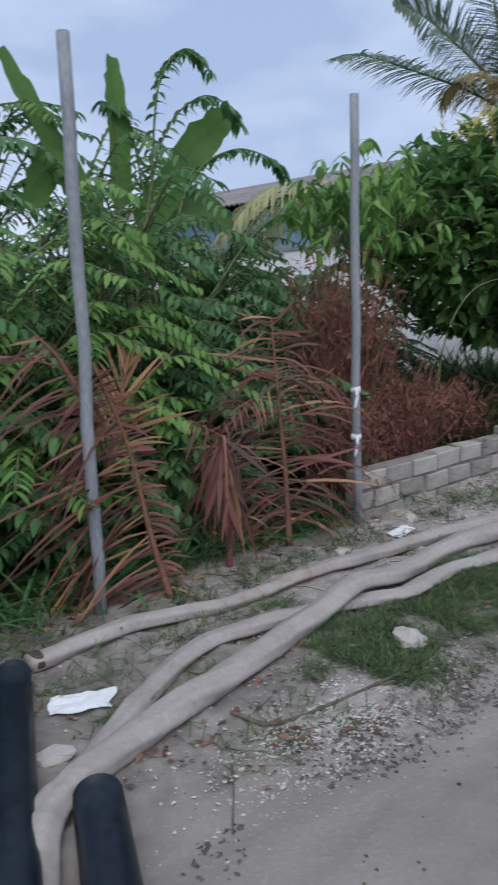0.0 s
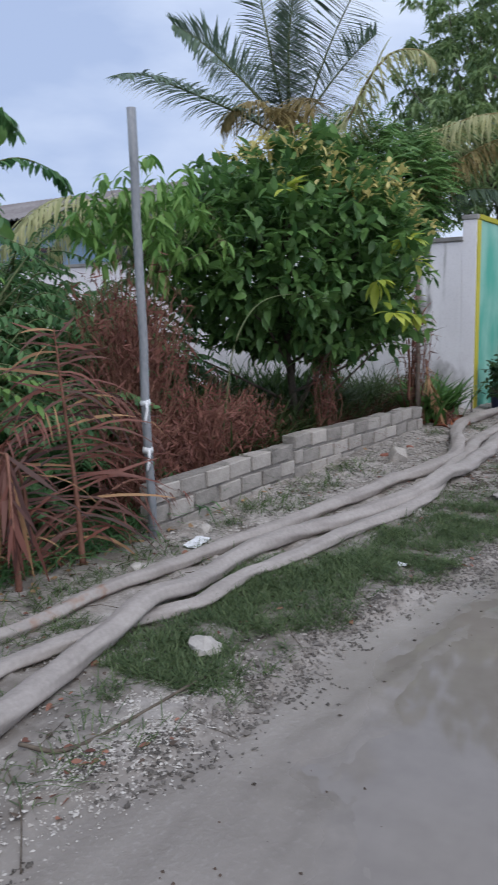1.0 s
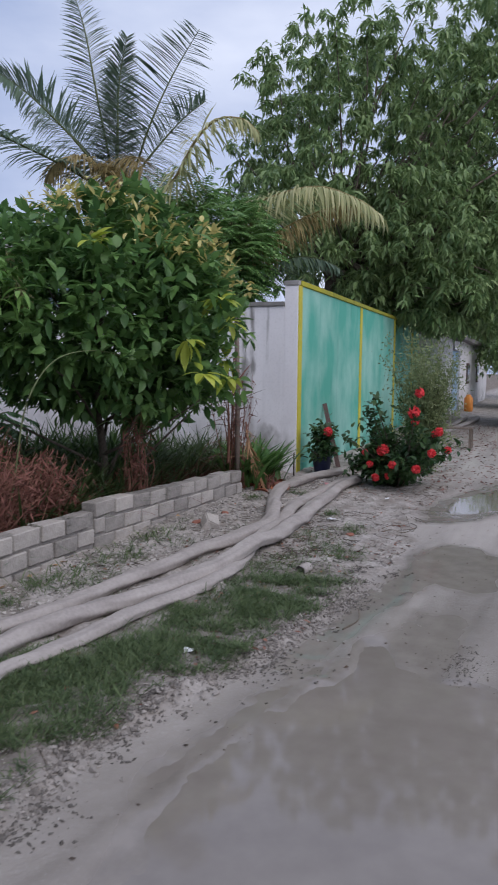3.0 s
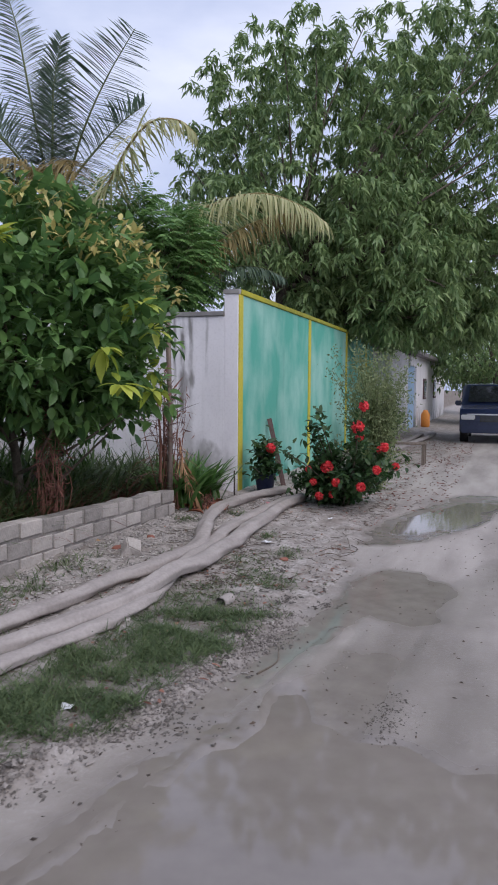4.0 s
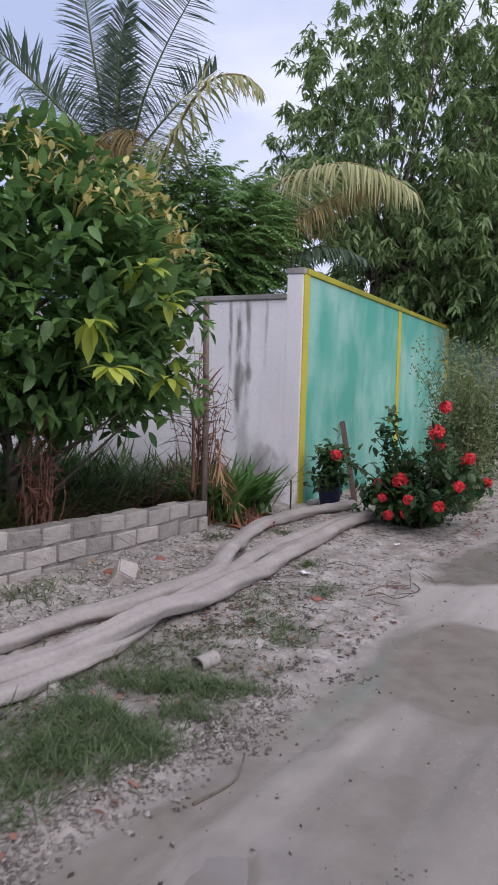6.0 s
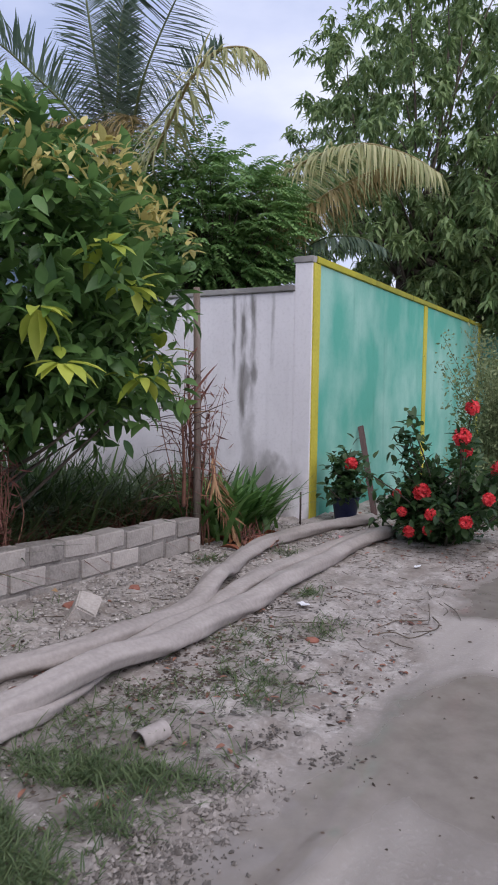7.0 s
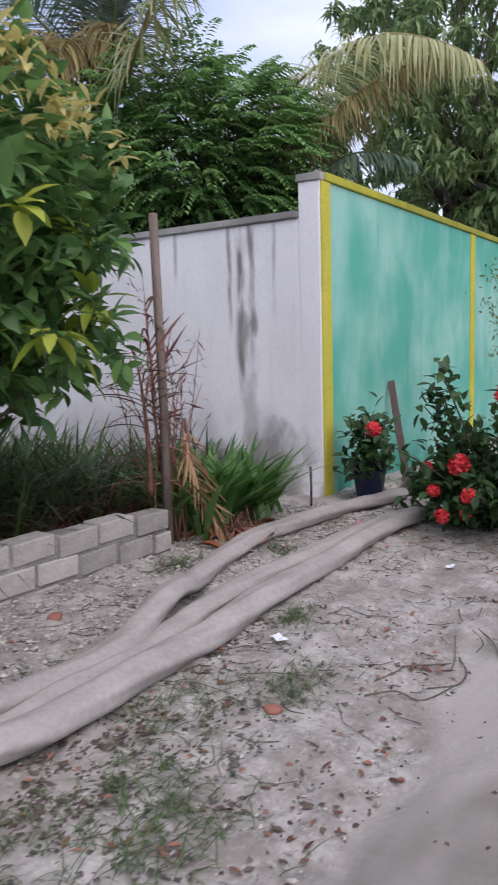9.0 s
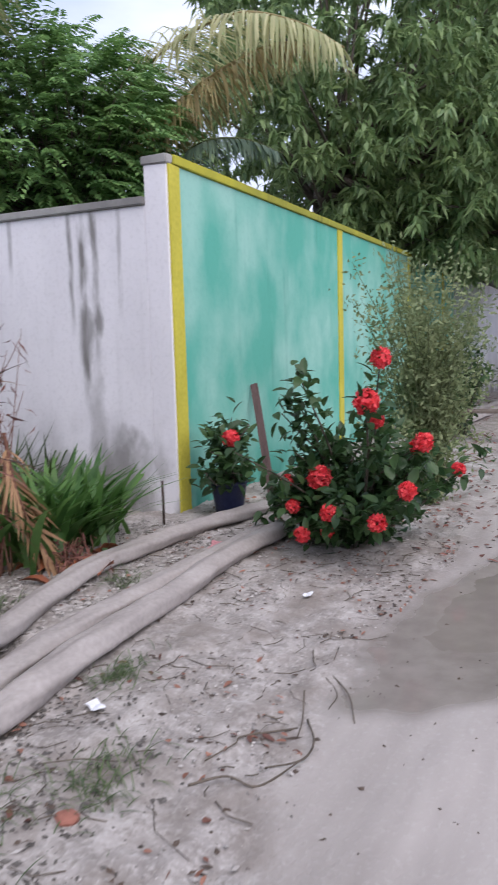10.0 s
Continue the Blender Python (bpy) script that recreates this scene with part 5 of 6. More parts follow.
arch = thing("young_palm", (13.9, 5.6, 0), "young palm with long yellowing fronds arching over the wall", "palm tree")
YB = (13.9, 5.6, 0)
palm_frond(arch, YB, [(13.9, 5.6, 0), (13.88, 5.6, 2.4), (13.8, 5.4, 3.6), (13.62, 4.8, 4.36), (13.38, 4.15, 4.57), (13.15, 3.35, 4.6), (13.0, 2.68, 4.34), (12.9, 2.2, 4.0)], 1.0, M_PALMY, 641,
           "long arching yellow-green frond", 190, 0.028, 0.55, (0, 0, 1), 0.48, 0.75, 0.6, 0.3, 0.034, 0.1)
palm_frond(arch, YB, [(13.95, 5.6, 0), (13.9, 5.6, 2.0), (13.7, 5.2, 3.1), (13.25, 4.57, 3.62), (13.2, 4.04, 3.92), (13.2, 3.52, 4.15), (13.2, 3.03, 4.27), (13.15, 2.6, 4.2)], 0.75, M_PALMB, 642,
           "arching frond with browning leaflets", 160, 0.026, 0.5, (0, 0, 1), 0.48, 0.6, 0.6, 0.55, 0.034, 0.1)
palm_frond(arch, YB, [(13.9, 5.65, 0), (13.9, 5.6, 1.8), (13.7, 5.0, 2.9), (13.25, 4.0, 3.42), (13.2, 3.42, 3.46), (13.2, 2.94, 3.26)], 0.6, M_PALM, 643, "", 110, 0.032, 0.4, (0, 0, 1), 0.5, 0.6, 0.6, 0.5)
palm_frond(arch, YB, [(13.9, 5.6, 0), (13.95, 5.6, 2.0), (14.2, 5.6, 3.1), (14.6, 5.5, 3.8), (15.2, 5.3, 4.0)], 0.6, M_PALM, 644, "", 90, 0.032, 0.5, (0, 0, 1), 0.5, 0.6, 0.6, 0.4)

# dark feathery tree behind the white wall
yew = thing("feathery_tree", (12.7, 5.1, 0), "dense dark green feathery tree over the white wall", "tree")
r = np.random.default_rng(51)
bd, st = Build(), Build()
limb(st, (0, 0, -0.1), (0, 0, 3.6), 0.08, 0.03, 0.05, 3, 9)
p, d = on_blob(r, 1900, (-0.1, 0.45, 3.5), (1.3, 1.55, 1.15), 0.6)
for q, e in zip(p[::9], d[::9]):
    limb(st, (0, 0, 2.6), q, 0.012, 0.004, 0.06, int(abs(q[1]) * 999) % 89, 4)
for q, e in zip(p, d):
    h = unit(e * np.array((1, 1, 0.25)) + r.normal(size=3) * 0.25)
    m = 18
    f = np.linspace(0, 1, m)[:, None]
    pos = q + h * f * 0.4 + np.array((0, 0, 0.1)) * f - np.array((0, 0, 0.2)) * f**2
    sg = np.where(np.arange(m) % 2, 1.0, -1.0)[:, None]
    way = unit(np.cross(h, (0, 0, 1.0))) * sg + h * 0.7 + np.array((0, 0, -0.25))
    leaves(bd, pos, way, np.tile([0, 0, 1.0], (m, 1)) + 0.15 * r.normal(size=(m, 3)), 0.125 * (1.1 - 0.6 * f[:, 0]), 0.05, 0.3, small=True)
part("trunk", st, M_BARK, yew)
part("crown", bd, M_YEW, yew)


def mango():
    at = np.array((19.5, 5.0, 0))
    ob = thing("mango_tree", at, "large spreading tree with hanging dark green leaves over the street", "tree")
    r = np.random.default_rng(61)
    st, bd = Build(), Build()
    tube(st, smooth_path([(0, 0, -0.2), (0.1, -0.1, 1.2), (-0.1, -0.2, 2.6), (0, -0.3, 4.2)], 5), np.linspace(0.32, 0.2, 16), 10, wobble=0.2)
    blobs = [((2.2, -0.5, 7.2), (3.9, 3.6, 3.9), 620), ((1.0, -2.6, 4.9), (3.2, 2.0, 1.8), 280), ((3.4, -3.2, 4.8), (3.0, 2.4, 2.2), 280), ((-1.5, 0.2, 5.0), (1.5, 1.6, 1.6), 70),
             ((0.6, -3.0, 3.5), (2.4, 1.4, 1.0), 170), ((5.4, -4.6, 8.0), (4.4, 3.8, 5.0), 760), ((3.4, -3.9, 3.5), (2.6, 1.6, 0.9), 150), ((0.2, -1.4, 3.5), (1.7, 0.9, 0.75), 140)]
    for c, rad, n in blobs:
        n = int(n * 1.9)
        p, d = on_blob(r, n, c, rad, 0.5)
        for q in p[::24]:
            limb(st, (0, -0.3, 3.6 + r.random()), q, 0.05, 0.008, 0.25, int(abs(q[0] * 997)) % 91, 6)
        m = 24
        pos = np.repeat(p, m, 0) + r.normal(size=(n * m, 3)) * np.array((0.05, 0.05, 0.06))
        way = unit(r.normal(size=(n * m, 3)) * np.array((1, 1, 0.5))) + np.array((0, 0, -0.35))
        leaves(bd, pos, way, np.tile([0, 0, 1.0], (n * m, 1)) + 0.3 * r.normal(size=(n * m, 3)), r.uniform(0.17, 0.31, n * m), r.uniform(0.055, 0.085, n * m), 0.55, small=True)
    part("trunk", st, M_BARK, ob, "dark trunk and limbs")
    part("crown", bd, M_MANGO, ob)


mango()


def far_tree(at, height, spread, seed):
    ob = thing("background_tree", at, "leafy tree far down the street", "tree", "background trees")
    r = np.random.default_rng(seed)
    st, bd = Build(), Build()
    limb(st, (0, 0, -0.2), (0, 0, height * 0.7), 0.16, 0.07, 0.15, seed, 8)
    p, d = on_blob(r, 260, (0, 0, height * 0.62), (spread, spread, height * 0.42), 0.5)
    for q in p[::14]:
        limb(st, (0, 0, height * 0.4), q, 0.04, 0.01, 0.15, int(abs(q[0] * 991)) % 83, 5)
    pos = np.repeat(p, 22, 0) + r.normal(size=(260 * 22, 3)) * 0.25
    leaves(bd, pos, r.normal(size=pos.shape) + np.array((0, 0, -0.5)), np.tile([0, 0, 1.0], (len(pos), 1)), r.uniform(0.2, 0.35, len(pos)), 0.12, 0.3, small=True)
    part("trunk", st, M_BARK, ob)
    part("crown", bd, M_MANGO, ob)


for k, (x, y, h, w) in enumerate(((37.0, 0.2, 5.0, 2.6), (42.0, -4.5, 6.5, 3.6), (34.0, -5.5, 6.0, 3.2), (50.0, 1.0, 7.0, 4.0))):
    far_tree((x, y, 0), h, w, 950 + k)

# ---- flowering bush and plants at the street wall ----


def flower_head(bd, q, r, rad):
    d = unit(r.normal(size=(260, 3)))
    leaves(bd, q + d * rad * 0.62, d * 0.6 + 0.7 * r.normal(size=d.shape), d, rad * 0.42, rad * 0.36, 0.2, small=True)


def ixora(at, stems, heads, label, seed, leaf_n):
    ob = thing("flowering_bush", at, label, "bush", "red flowering bushes")
    r = np.random.default_rng(seed)
    at = np.asarray(at, float)
    st, lf = Build(), Build()
    tips = [np.asarray(s) - at for s in stems]
    for k, tip in enumerate(tips):
        b = np.array((r.normal() * 0.06, r.normal() * 0.06, -0.03))
        c = smooth_path([b, (b + tip) / 2 + np.array((0, 0, 0.1)) + r.normal(size=3) * 0.05, tip], 6)
        tube(st, c, np.linspace(0.014, 0.004, len(c)), 5)
        f = r.random(leaf_n) ** 0.6
        i = f * (len(c) - 1)
        pos = np.stack([np.interp(i, np.arange(len(c)), c[:, j]) for j in range(3)], 1) + r.normal(size=(leaf_n, 3)) * 0.05
        way = unit(r.normal(size=(leaf_n, 3)) + np.array((0, 0, 0.3)))
        leaves(lf, pos, way, np.tile([0, 0, 1.0], (leaf_n, 1)) + 0.3 * r.normal(size=(leaf_n, 3)), r.uniform(0.07, 0.13, leaf_n), r.uniform(0.045, 0.07, leaf_n), 0.25)
    part("stem", st, M_BARK, ob)
    part("foliage", lf, M_IXORA, ob)
    for q, rad in heads:
        fb = Build()
        flower_head(fb, np.asarray(q) - at, r, rad)
        part("flower_head", fb, M_PETAL, ob, "round scarlet flower cluster")
    return ob


r = np.random.default_rng(91)
HEADS = [((10.19, 1.23, 1.08), 0.085), ((10.7, 1.7, 0.54), 0.09), ((10.33, 0.94, 0.84), 0.065), ((10.36, 1.19, 1.32), 0.07), ((10.6, 1.85, 0.36), 0.055), ((10.3, 1.5, 0.4), 0.06),
         ((10.2, 1.0, 0.58), 0.06), ((10.45, 1.25, 0.95), 0.06), ((10.75, 1.95, 0.5), 0.05), ((10.3, 1.2, 0.36), 0.065), ((10.5, 1.75, 0.2), 0.06), ((10.45, 1.0, 0.8), 0.055), ((10.55, 1.6, 0.22), 0.05), ((11.5, 0.95, 0.5), 0.06)]
stems = [q for q, _ in HEADS] + [(11.0 + r.normal() * 0.36, 1.55 + r.normal() * 0.36, abs(r.normal()) * 0.32 + 0.2) for _ in range(44)]
stems += [(10.75, 1.9, 1.1), (10.8, 2.0, 0.95), (10.7, 1.85, 1.25)]
ixora((11.15, 1.62, 0.02), stems, HEADS, "dark leafy bush with round scarlet flower clusters beside the street", 92, 55)
ixora((11.4, 2.72, 0.3), [(11.2, 2.62, 0.74), (11.35, 2.65, 0.86), (11.45, 2.55, 0.8), (11.5, 2.75, 0.72), (11.3, 2.8, 0.76), (11.15, 2.75, 0.62), (11.2, 2.55, 0.45), (11.35, 2.5, 0.4), (11.12, 2.68, 0.36)],
      [((11.18, 2.58, 0.72), 0.075)], "small potted bush with one scarlet flower cluster", 93, 46)
pot = thing("flower_pot", (11.4, 2.72, 0.09), "dark blue plastic flower pot standing on the sand", "flower pot")
bd = Build()
tube(bd, [(0, 0, 0), (0, 0, 0.02), (0, 0, 0.24), (0, 0, 0.25), (0, 0, 0.27), (0, 0, 0.25)], [0.1, 0.11, 0.145, 0.16, 0.16, 0.13], 18)
part("body", bd, M_POT, pot)

airy = thing("airy_shrub", (12.7, 1.42, 0.02), "tall thin shrub with fine grey-green leaves", "shrub")
bd, st = Build(), Build()
r = np.random.default_rng(95)
for k in range(120):
    tip = np.array((r.normal() * 0.42, r.normal() * 0.27, r.uniform(0.5, 2.25)))
    c = smooth_path([(0.03 * r.normal(), 0.03 * r.normal(), -0.03), tip * np.array((0.4, 0.4, 0.6)), tip], 6)
    tube(st, c, np.linspace(0.008, 0.002, len(c)), 4)
    m = 100
    i = r.random(m) ** 0.7 * (len(c) - 1)
    pos = np.stack([np.interp(i, np.arange(len(c)), c[:, j]) for j in range(3)], 1) + r.normal(size=(m, 3)) * 0.07
    leaves(bd, pos, unit(r.normal(size=(m, 3))), r.normal(size=(m, 3)), r.uniform(0.035, 0.075, m), 0.024, 0.2, small=True)
part("stem", st, M_STEM, airy)
part("foliage", bd, M_AIRY, airy)

# strap-leaved lily clump and dry frond by the post
lily = thing("lily_clump", (10.0, 3.3, 0.1), "clump of bright green strap leaves by the white wall", "plant")
bd = Build()
r = np.random.default_rng(97)
n = 300
a = r.uniform(0, 2 * np.pi, n)
base = np.stack([r.normal(size=n) * 0.25, r.normal(size=n) * 0.15, np.full(n, -0.02)], 1)
way = np.stack([np.cos(a) * 0.34, np.sin(a) * 0.34, np.ones(n)], 1)
up = np.stack([-np.cos(a), -np.sin(a), np.full(n, 0.6)], 1)
ln, dr = r.uniform(0.45, 0.8, n), r.uniform(0.2, 0.75, n)
for i in range(n):
    bd = Build()
    blades(bd, base[i:i + 1], way[i:i + 1], up[i:i + 1], ln[i:i + 1], 0.058, dr[i:i + 1], 5)
    part("leaf", bd, M_LILY, lily)


def straw_frond(pts, leaflet, label, seed, count, sag, mat):
    at = np.asarray(pts[0], float)
    ob = thing("dry_frond", at, label, "palm frond", "dry fronds")
    st = Build()
    frond(None, st, [np.asarray(q) - at for q in pts], leaflet, count, 0.02, sag, 0.014, seed, 0.1, 0.1, 0.5, (0, -1, 0.3), (mat, ob))
    part("rachis", st, M_DEADSTEM, ob)


straw_frond([(9.4, 3.15, 0.95), (9.42, 3.1, 0.6), (9.5, 3.0, 0.25), (9.55, 2.92, 0.1)], 0.3, "dry orange-brown frond hanging from the post to the ground", 701, 40, 0.25, M_DRYBLADE)
straw_frond([(9.3, 3.3, 0.6), (9.2, 3.25, 1.2), (9.1, 3.2, 1.75)], 0.5, "thin dead frond with sparse dark leaflets beside the post", 702, 22, 0.5, M_DEADBLADE)
dead_shrub((9.33, 3.25, 0.1), (0.0, 0, 1.2), (0.4, 0.3, 0.75), 24, "sparse dead twigs with withered leaves round the post", 46)
dead_frond([(9.2, 3.3, 0.45), (9.17, 3.28, 0.8), (9.12, 3.27, 1.15), (9.05, 3.26, 1.4)], 0.6, "dead palm frond with thin arching leaflets beside the post", 49, 26, 0.45, 1.0, (-0.8, -0.6, 0.1), 0.1, 0.009, 0.7)
dead_shrub((9.65, 2.9, 0.08), (0.05, 0, 0.08), (0.2, 0.12, 0.12), 24, "small heap of curled orange-brown dead leaves", 47, 1.0)

# broad curled dead leaves fallen at the foot of the lily
M_CURL = material("curled_dead_leaf", (0.14, 0.04, 0.022), (0.46, 0.16, 0.07), 0.6, 6, 40, 0.3, obj_random=0.6)
for k in range(16):
    cx, cy = 9.62 + 0.16 * r.normal(), 2.97 + 0.12 * r.normal()
    bd = Build()
    a = r.uniform(0, 2 * np.pi)
    leaves(bd, [(0, 0, 0.0)], [(math.cos(a), math.sin(a), r.uniform(0.1, 0.8))], [(0.3 * r.normal(), 0.3 * r.normal(), 1.0)], r.uniform(0.13, 0.24), r.uniform(0.06, 0.1), r.uniform(0.3, 0.8), 0.5)
    curl = part("dead_leaf", bd, M_CURL)
    curl.location = (cx, cy, float(ground_z(cx, cy)) + 0.004)
    tagged(curl, "curled red-brown dead leaf on the sand", "dead leaf", "fallen dead leaves")

# vine arching in front of the bushy tree
vine = thing("bare_vine", (5.5, 3.7, 0.05), "thin bare vine arching in front of the bushy tree", "vine")
bd = Build()
c = smooth_path([(0, 0, -0.05), (0.05, -0.1, 0.8), (0.15, -0.15, 1.3), (0.5, -0.2, 1.62), (1.1, -0.3, 1.68), (1.75, -0.4, 1.5)], 8)
tube(bd, c, np.linspace(0.009, 0.003, len(c)), 6)
part("stem", bd, M_STEM, vine)

# beyond the flowering bush: dark shrub and a grey wooden bench
ixora((17.6, 1.95, 0.02), [(17.6 + r.normal() * 0.45, 1.95 + r.normal() * 0.3, abs(r.normal()) * 0.35 + 0.75) for _ in range(34)], [], "dark green shrub beside the street wall", 96, 60)
bench = thing("wooden_bench", (16.9, 1.55, float(ground_z(16.9, 1.55))), "grey weathered wooden bench beside the street", "bench")
for k in range(3):
    part("seat_board", box_bm((-0.1, -0.5 + 0.0, 0.4 + 0.002 * k), (0.0, 0.5, 0.43 + 0.002 * k), 0.004, 0.004), M_POST, bench).location = (0.11 * k, 0, 0)
for y in (-0.46, 0.46):
    part("leg", box_bm((-0.08, y - 0.03, 0.0), (-0.02, y + 0.03, 0.4), 0.004, 0.003), M_POST, bench)
    part("leg", box_bm((0.24, y - 0.03, 0.0), (0.3, y + 0.03, 0.4), 0.004, 0.003), M_POST, bench)

# ---- grasses (uncountable) ----


def grass_patch(name, label, n, place, length, width, mat, seed, lean=0.5, droop=0.5):
    r = np.random.default_rng(seed)
    x, y = place(r, n)
    a = r.uniform(0, 2 * np.pi, n)
    base = np.stack([x, y, ground_z(x, y) - 0.005], 1)
    way = np.stack([np.cos(a) * lean, np.sin(a) * lean, np.ones(n)], 1) * 1.0
    up = np.stack([-np.cos(a), -np.sin(a), np.full(n, 0.6)], 1)
    bd = Build()
    blades(bd, base, way, up, r.uniform(*length, n), width, r.uniform(0.1, droop, n), 3)
    return tagged(part(name, bd, mat), label, "grass", kind="stuff")


def clumps(centres, spread):
    c = np.asarray(centres, float)

    def place(r, n):
        k = r.integers(0, len(c), n)
        return c[k, 0] + r.normal(size=n) * spread * c[k, 2], c[k, 1] + r.normal(size=n) * spread * c[k, 2] * 0.6
    return place


def verge_strip(r, n):
    x = r.uniform(2.35, 6.05, n * 3)
    y = np.interp(x, EDGE_X, EDGE_Y) + 0.05 + 0.95 * r.random(n * 3)
    d = np.array([noise.noise(Vector((a * 2.2, b * 2.2, 3.0))) for a, b in zip(x, y)])
    mid = np.interp(x, EDGE_X, EDGE_Y) + 0.55
    fine_d = lattice(x, y, 5.5, 21) + 0.6 * lattice(x, y, 14, 22)
    ok = (0.8 * d + 0.66 + 0.95 * fine_d - 1.35 * np.abs(y - mid) > 0.75 * r.random(n * 3))
    return x[ok][:n], y[ok][:n]


def grass_from(name, label, place, n, length, width, mat, seed, lean=0.6, droop=0.6):
    r = np.random.default_rng(seed)
    x, y = place(r, n)
    return grass_patch(name, label, len(x), lambda q, m: (x, y), length, width, mat, seed + 1, lean, droop)


grass_from("verge_grass", "short green grass in a ragged strip on the verge", verge_strip, 28000, (0.025, 0.105), 0.005, M_GRASS, 801, 0.8, 0.8)
grass_from("grass_tufts", "scattered tufts of short grass on the sand", clumps([(6.6, 1.55, 1.6), (7.1, 1.5, 1.2), (7.55, 1.75, 0.9), (6.3, 1.75, 1.2), (7.9, 1.45, 0.8), (6.9, 1.3, 0.8), (8.6, 1.85, 0.5), (9.6, 2.55, 0.6),
           (5.2, 2.75, 0.9), (5.9, 2.8, 0.7), (4.6, 2.95, 0.6), (8.9, 2.85, 0.6), (3.2, 3.0, 0.7), (2.0, 2.72, 0.7), (1.45, 2.3, 0.5), (1.9, 2.3, 0.4), (1.35, 2.65, 0.6), (2.6, 2.65, 0.5), (1.2, 3.2, 0.9), (2.9, 2.05, 0.9), (2.2, 2.0, 0.5)], 0.16),
           3600, (0.03, 0.12), 0.005, M_GRASS, 805, 0.9, 0.9)


def stray(r, n):
    x = r.uniform(1.5, 7.6, n)
    lo = np.interp(x, EDGE_X, EDGE_Y) + 0.08
    y = lo + (3.05 - lo) * r.random(n)
    ok = lattice(x, y, 2.6, 31) + 0.8 * lattice(x, y, 8, 32) > 0.12 + 0.3 * r.random(n)
    return x[ok], y[ok]


grass_from("stray_grass", "stray blades of grass along the hoses and the sand", stray, 9000, (0.04, 0.15), 0.0055, M_GRASS, 807, 0.9, 0.9)
grass_from("wall_foot_weeds", "yellow-green weeds at the foot of the low block wall", clumps([(5.4, 2.95, 1.3), (6.0, 2.92, 1.5), (5.0, 3.02, 0.8), (6.6, 2.95, 0.9), (3.7, 3.0, 1.0), (2.9, 3.05, 1.2), (2.3, 3.02, 1.0), (1.6, 3.15, 1.2)], 0.15),
           800, (0.05, 0.16), 0.009, M_GRASS, 809, 0.8, 0.9)


def thicket(r, n):
    x, y = r.uniform(5.6, 10.9, n), 3.62 + 2.4 * r.random(n) ** 1.2
    d = np.array([noise.noise(Vector((a * 1.8, b * 1.8, 5.0))) for a, b in zip(x, y)])
    ok = (d > -0.35 + 0.5 * r.random(n)) & ((x < 9.3) | (y > 3.9))
    return x[ok], y[ok]


grass_from("tall_grass", "dense tall dark green grass behind the low wall", thicket, 8500, (0.35, 0.85), 0.024, M_TALLGRASS, 811, 0.4, 1.0)


def reeds(r, n):
    x, y = r.uniform(5.6, 9.9, n), 4.25 + 1.9 * r.random(n)
    d = np.array([noise.noise(Vector((a * 1.3, b * 1.3, 8.0))) for a, b in zip(x, y)])
    ok = (d > -0.3 + 0.4 * r.random(n)) & ((x < 9.3) | (y > 4.0))
    return x[ok], y[ok]


grass_from("reed_grass", "fresh green arching strap grass behind the low wall", reeds, 5200, (0.6, 1.15), 0.032, M_REED, 812, 0.55, 1.2)


def withered(r, n):
    x, y = r.uniform(6.4, 9.3, n), 3.6 + 0.5 * r.random(n) ** 1.5
    d = np.array([noise.noise(Vector((a * 1.6, b * 1.6, 2.0))) for a, b in zip(x, y)])
    ok = d > -0.25 + 0.5 * r.random(n)
    return x[ok], y[ok]


grass_from("withered_grass", "flattened brown withered grass along the low wall", withered, 4200, (0.3, 0.72), 0.011, M_BRUSH, 813, 0.8, 0.9)


def undergrowth(r, n):
    return r.uniform(0.3, 5.2, n), 3.35 + 3.0 * r.random(n)


grass_from("weedy_undergrowth", "low green weeds and grass under the shrubs", undergrowth, 9000, (0.12, 0.45), 0.02, M_JUNGLE, 815, 0.8, 0.9)

# ---- stones, litter, twigs ----


def rock(at, size, label, seed, mat=M_ROCK, flat=0.7, name="stone", category="stone"):
    bm = bmesh.new()
    bmesh.ops.create_icosphere(bm, subdivisions=2, radius=1)
    for v in bm.verts:
        v.co *= 1 + 0.35 * noise.noise(v.co * 1.3 + Vector((seed, 0, 0))) + 0.12 * noise.noise(v.co * 4 + Vector((0, seed, 0)))
        v.co = Vector((v.co.x * size[0], v.co.y * size[1], v.co.z * size[2] * flat))
    ob = part(name, bm, mat)
    ob.matrix_world = pose(at[0], at[1], float(ground_z(*at[:2])) + size[2] * flat * 0.45, 0, 0, seed * 57)
    return tagged(ob, label, category, "loose stones")


rock((2.73, 1.88), (0.1, 0.075, 0.07), "pale lump of coral rock on the verge", 1)
chunk = part("block_piece", box_bm((-0.1, -0.07, -0.06), (0.1, 0.07, 0.06), 0.012, 0.02), M_BLOCK)
chunk.matrix_world = pose(7.25, 2.68, 0.115, 24, -14, 30)
tagged(chunk, "broken grey concrete block piece lying by the hoses", "stone", "loose stones")
rock((1.1, 2.26), (0.08, 0.06, 0.035), "flat pale stone in the mud", 3)
rock((5.58, 1.9), (0.06, 0.05, 0.03), "small pale stone in the grass", 4)
rock((3.48, 2.92), (0.05, 0.05, 0.04), "small pale stone beside the hose", 5)
rock((4.35, 3.02), (0.06, 0.04, 0.06), "white stone at the foot of the block wall", 6)
rock((7.28, 2.03), (0.07, 0.05, 0.04), "small pale stone beside the hoses", 8)
rock((7.35, 2.85), (0.07, 0.05, 0.035), "piece of broken red brick by the low wall", 9, M_BRICKBIT, name="brick_piece", category="brick")
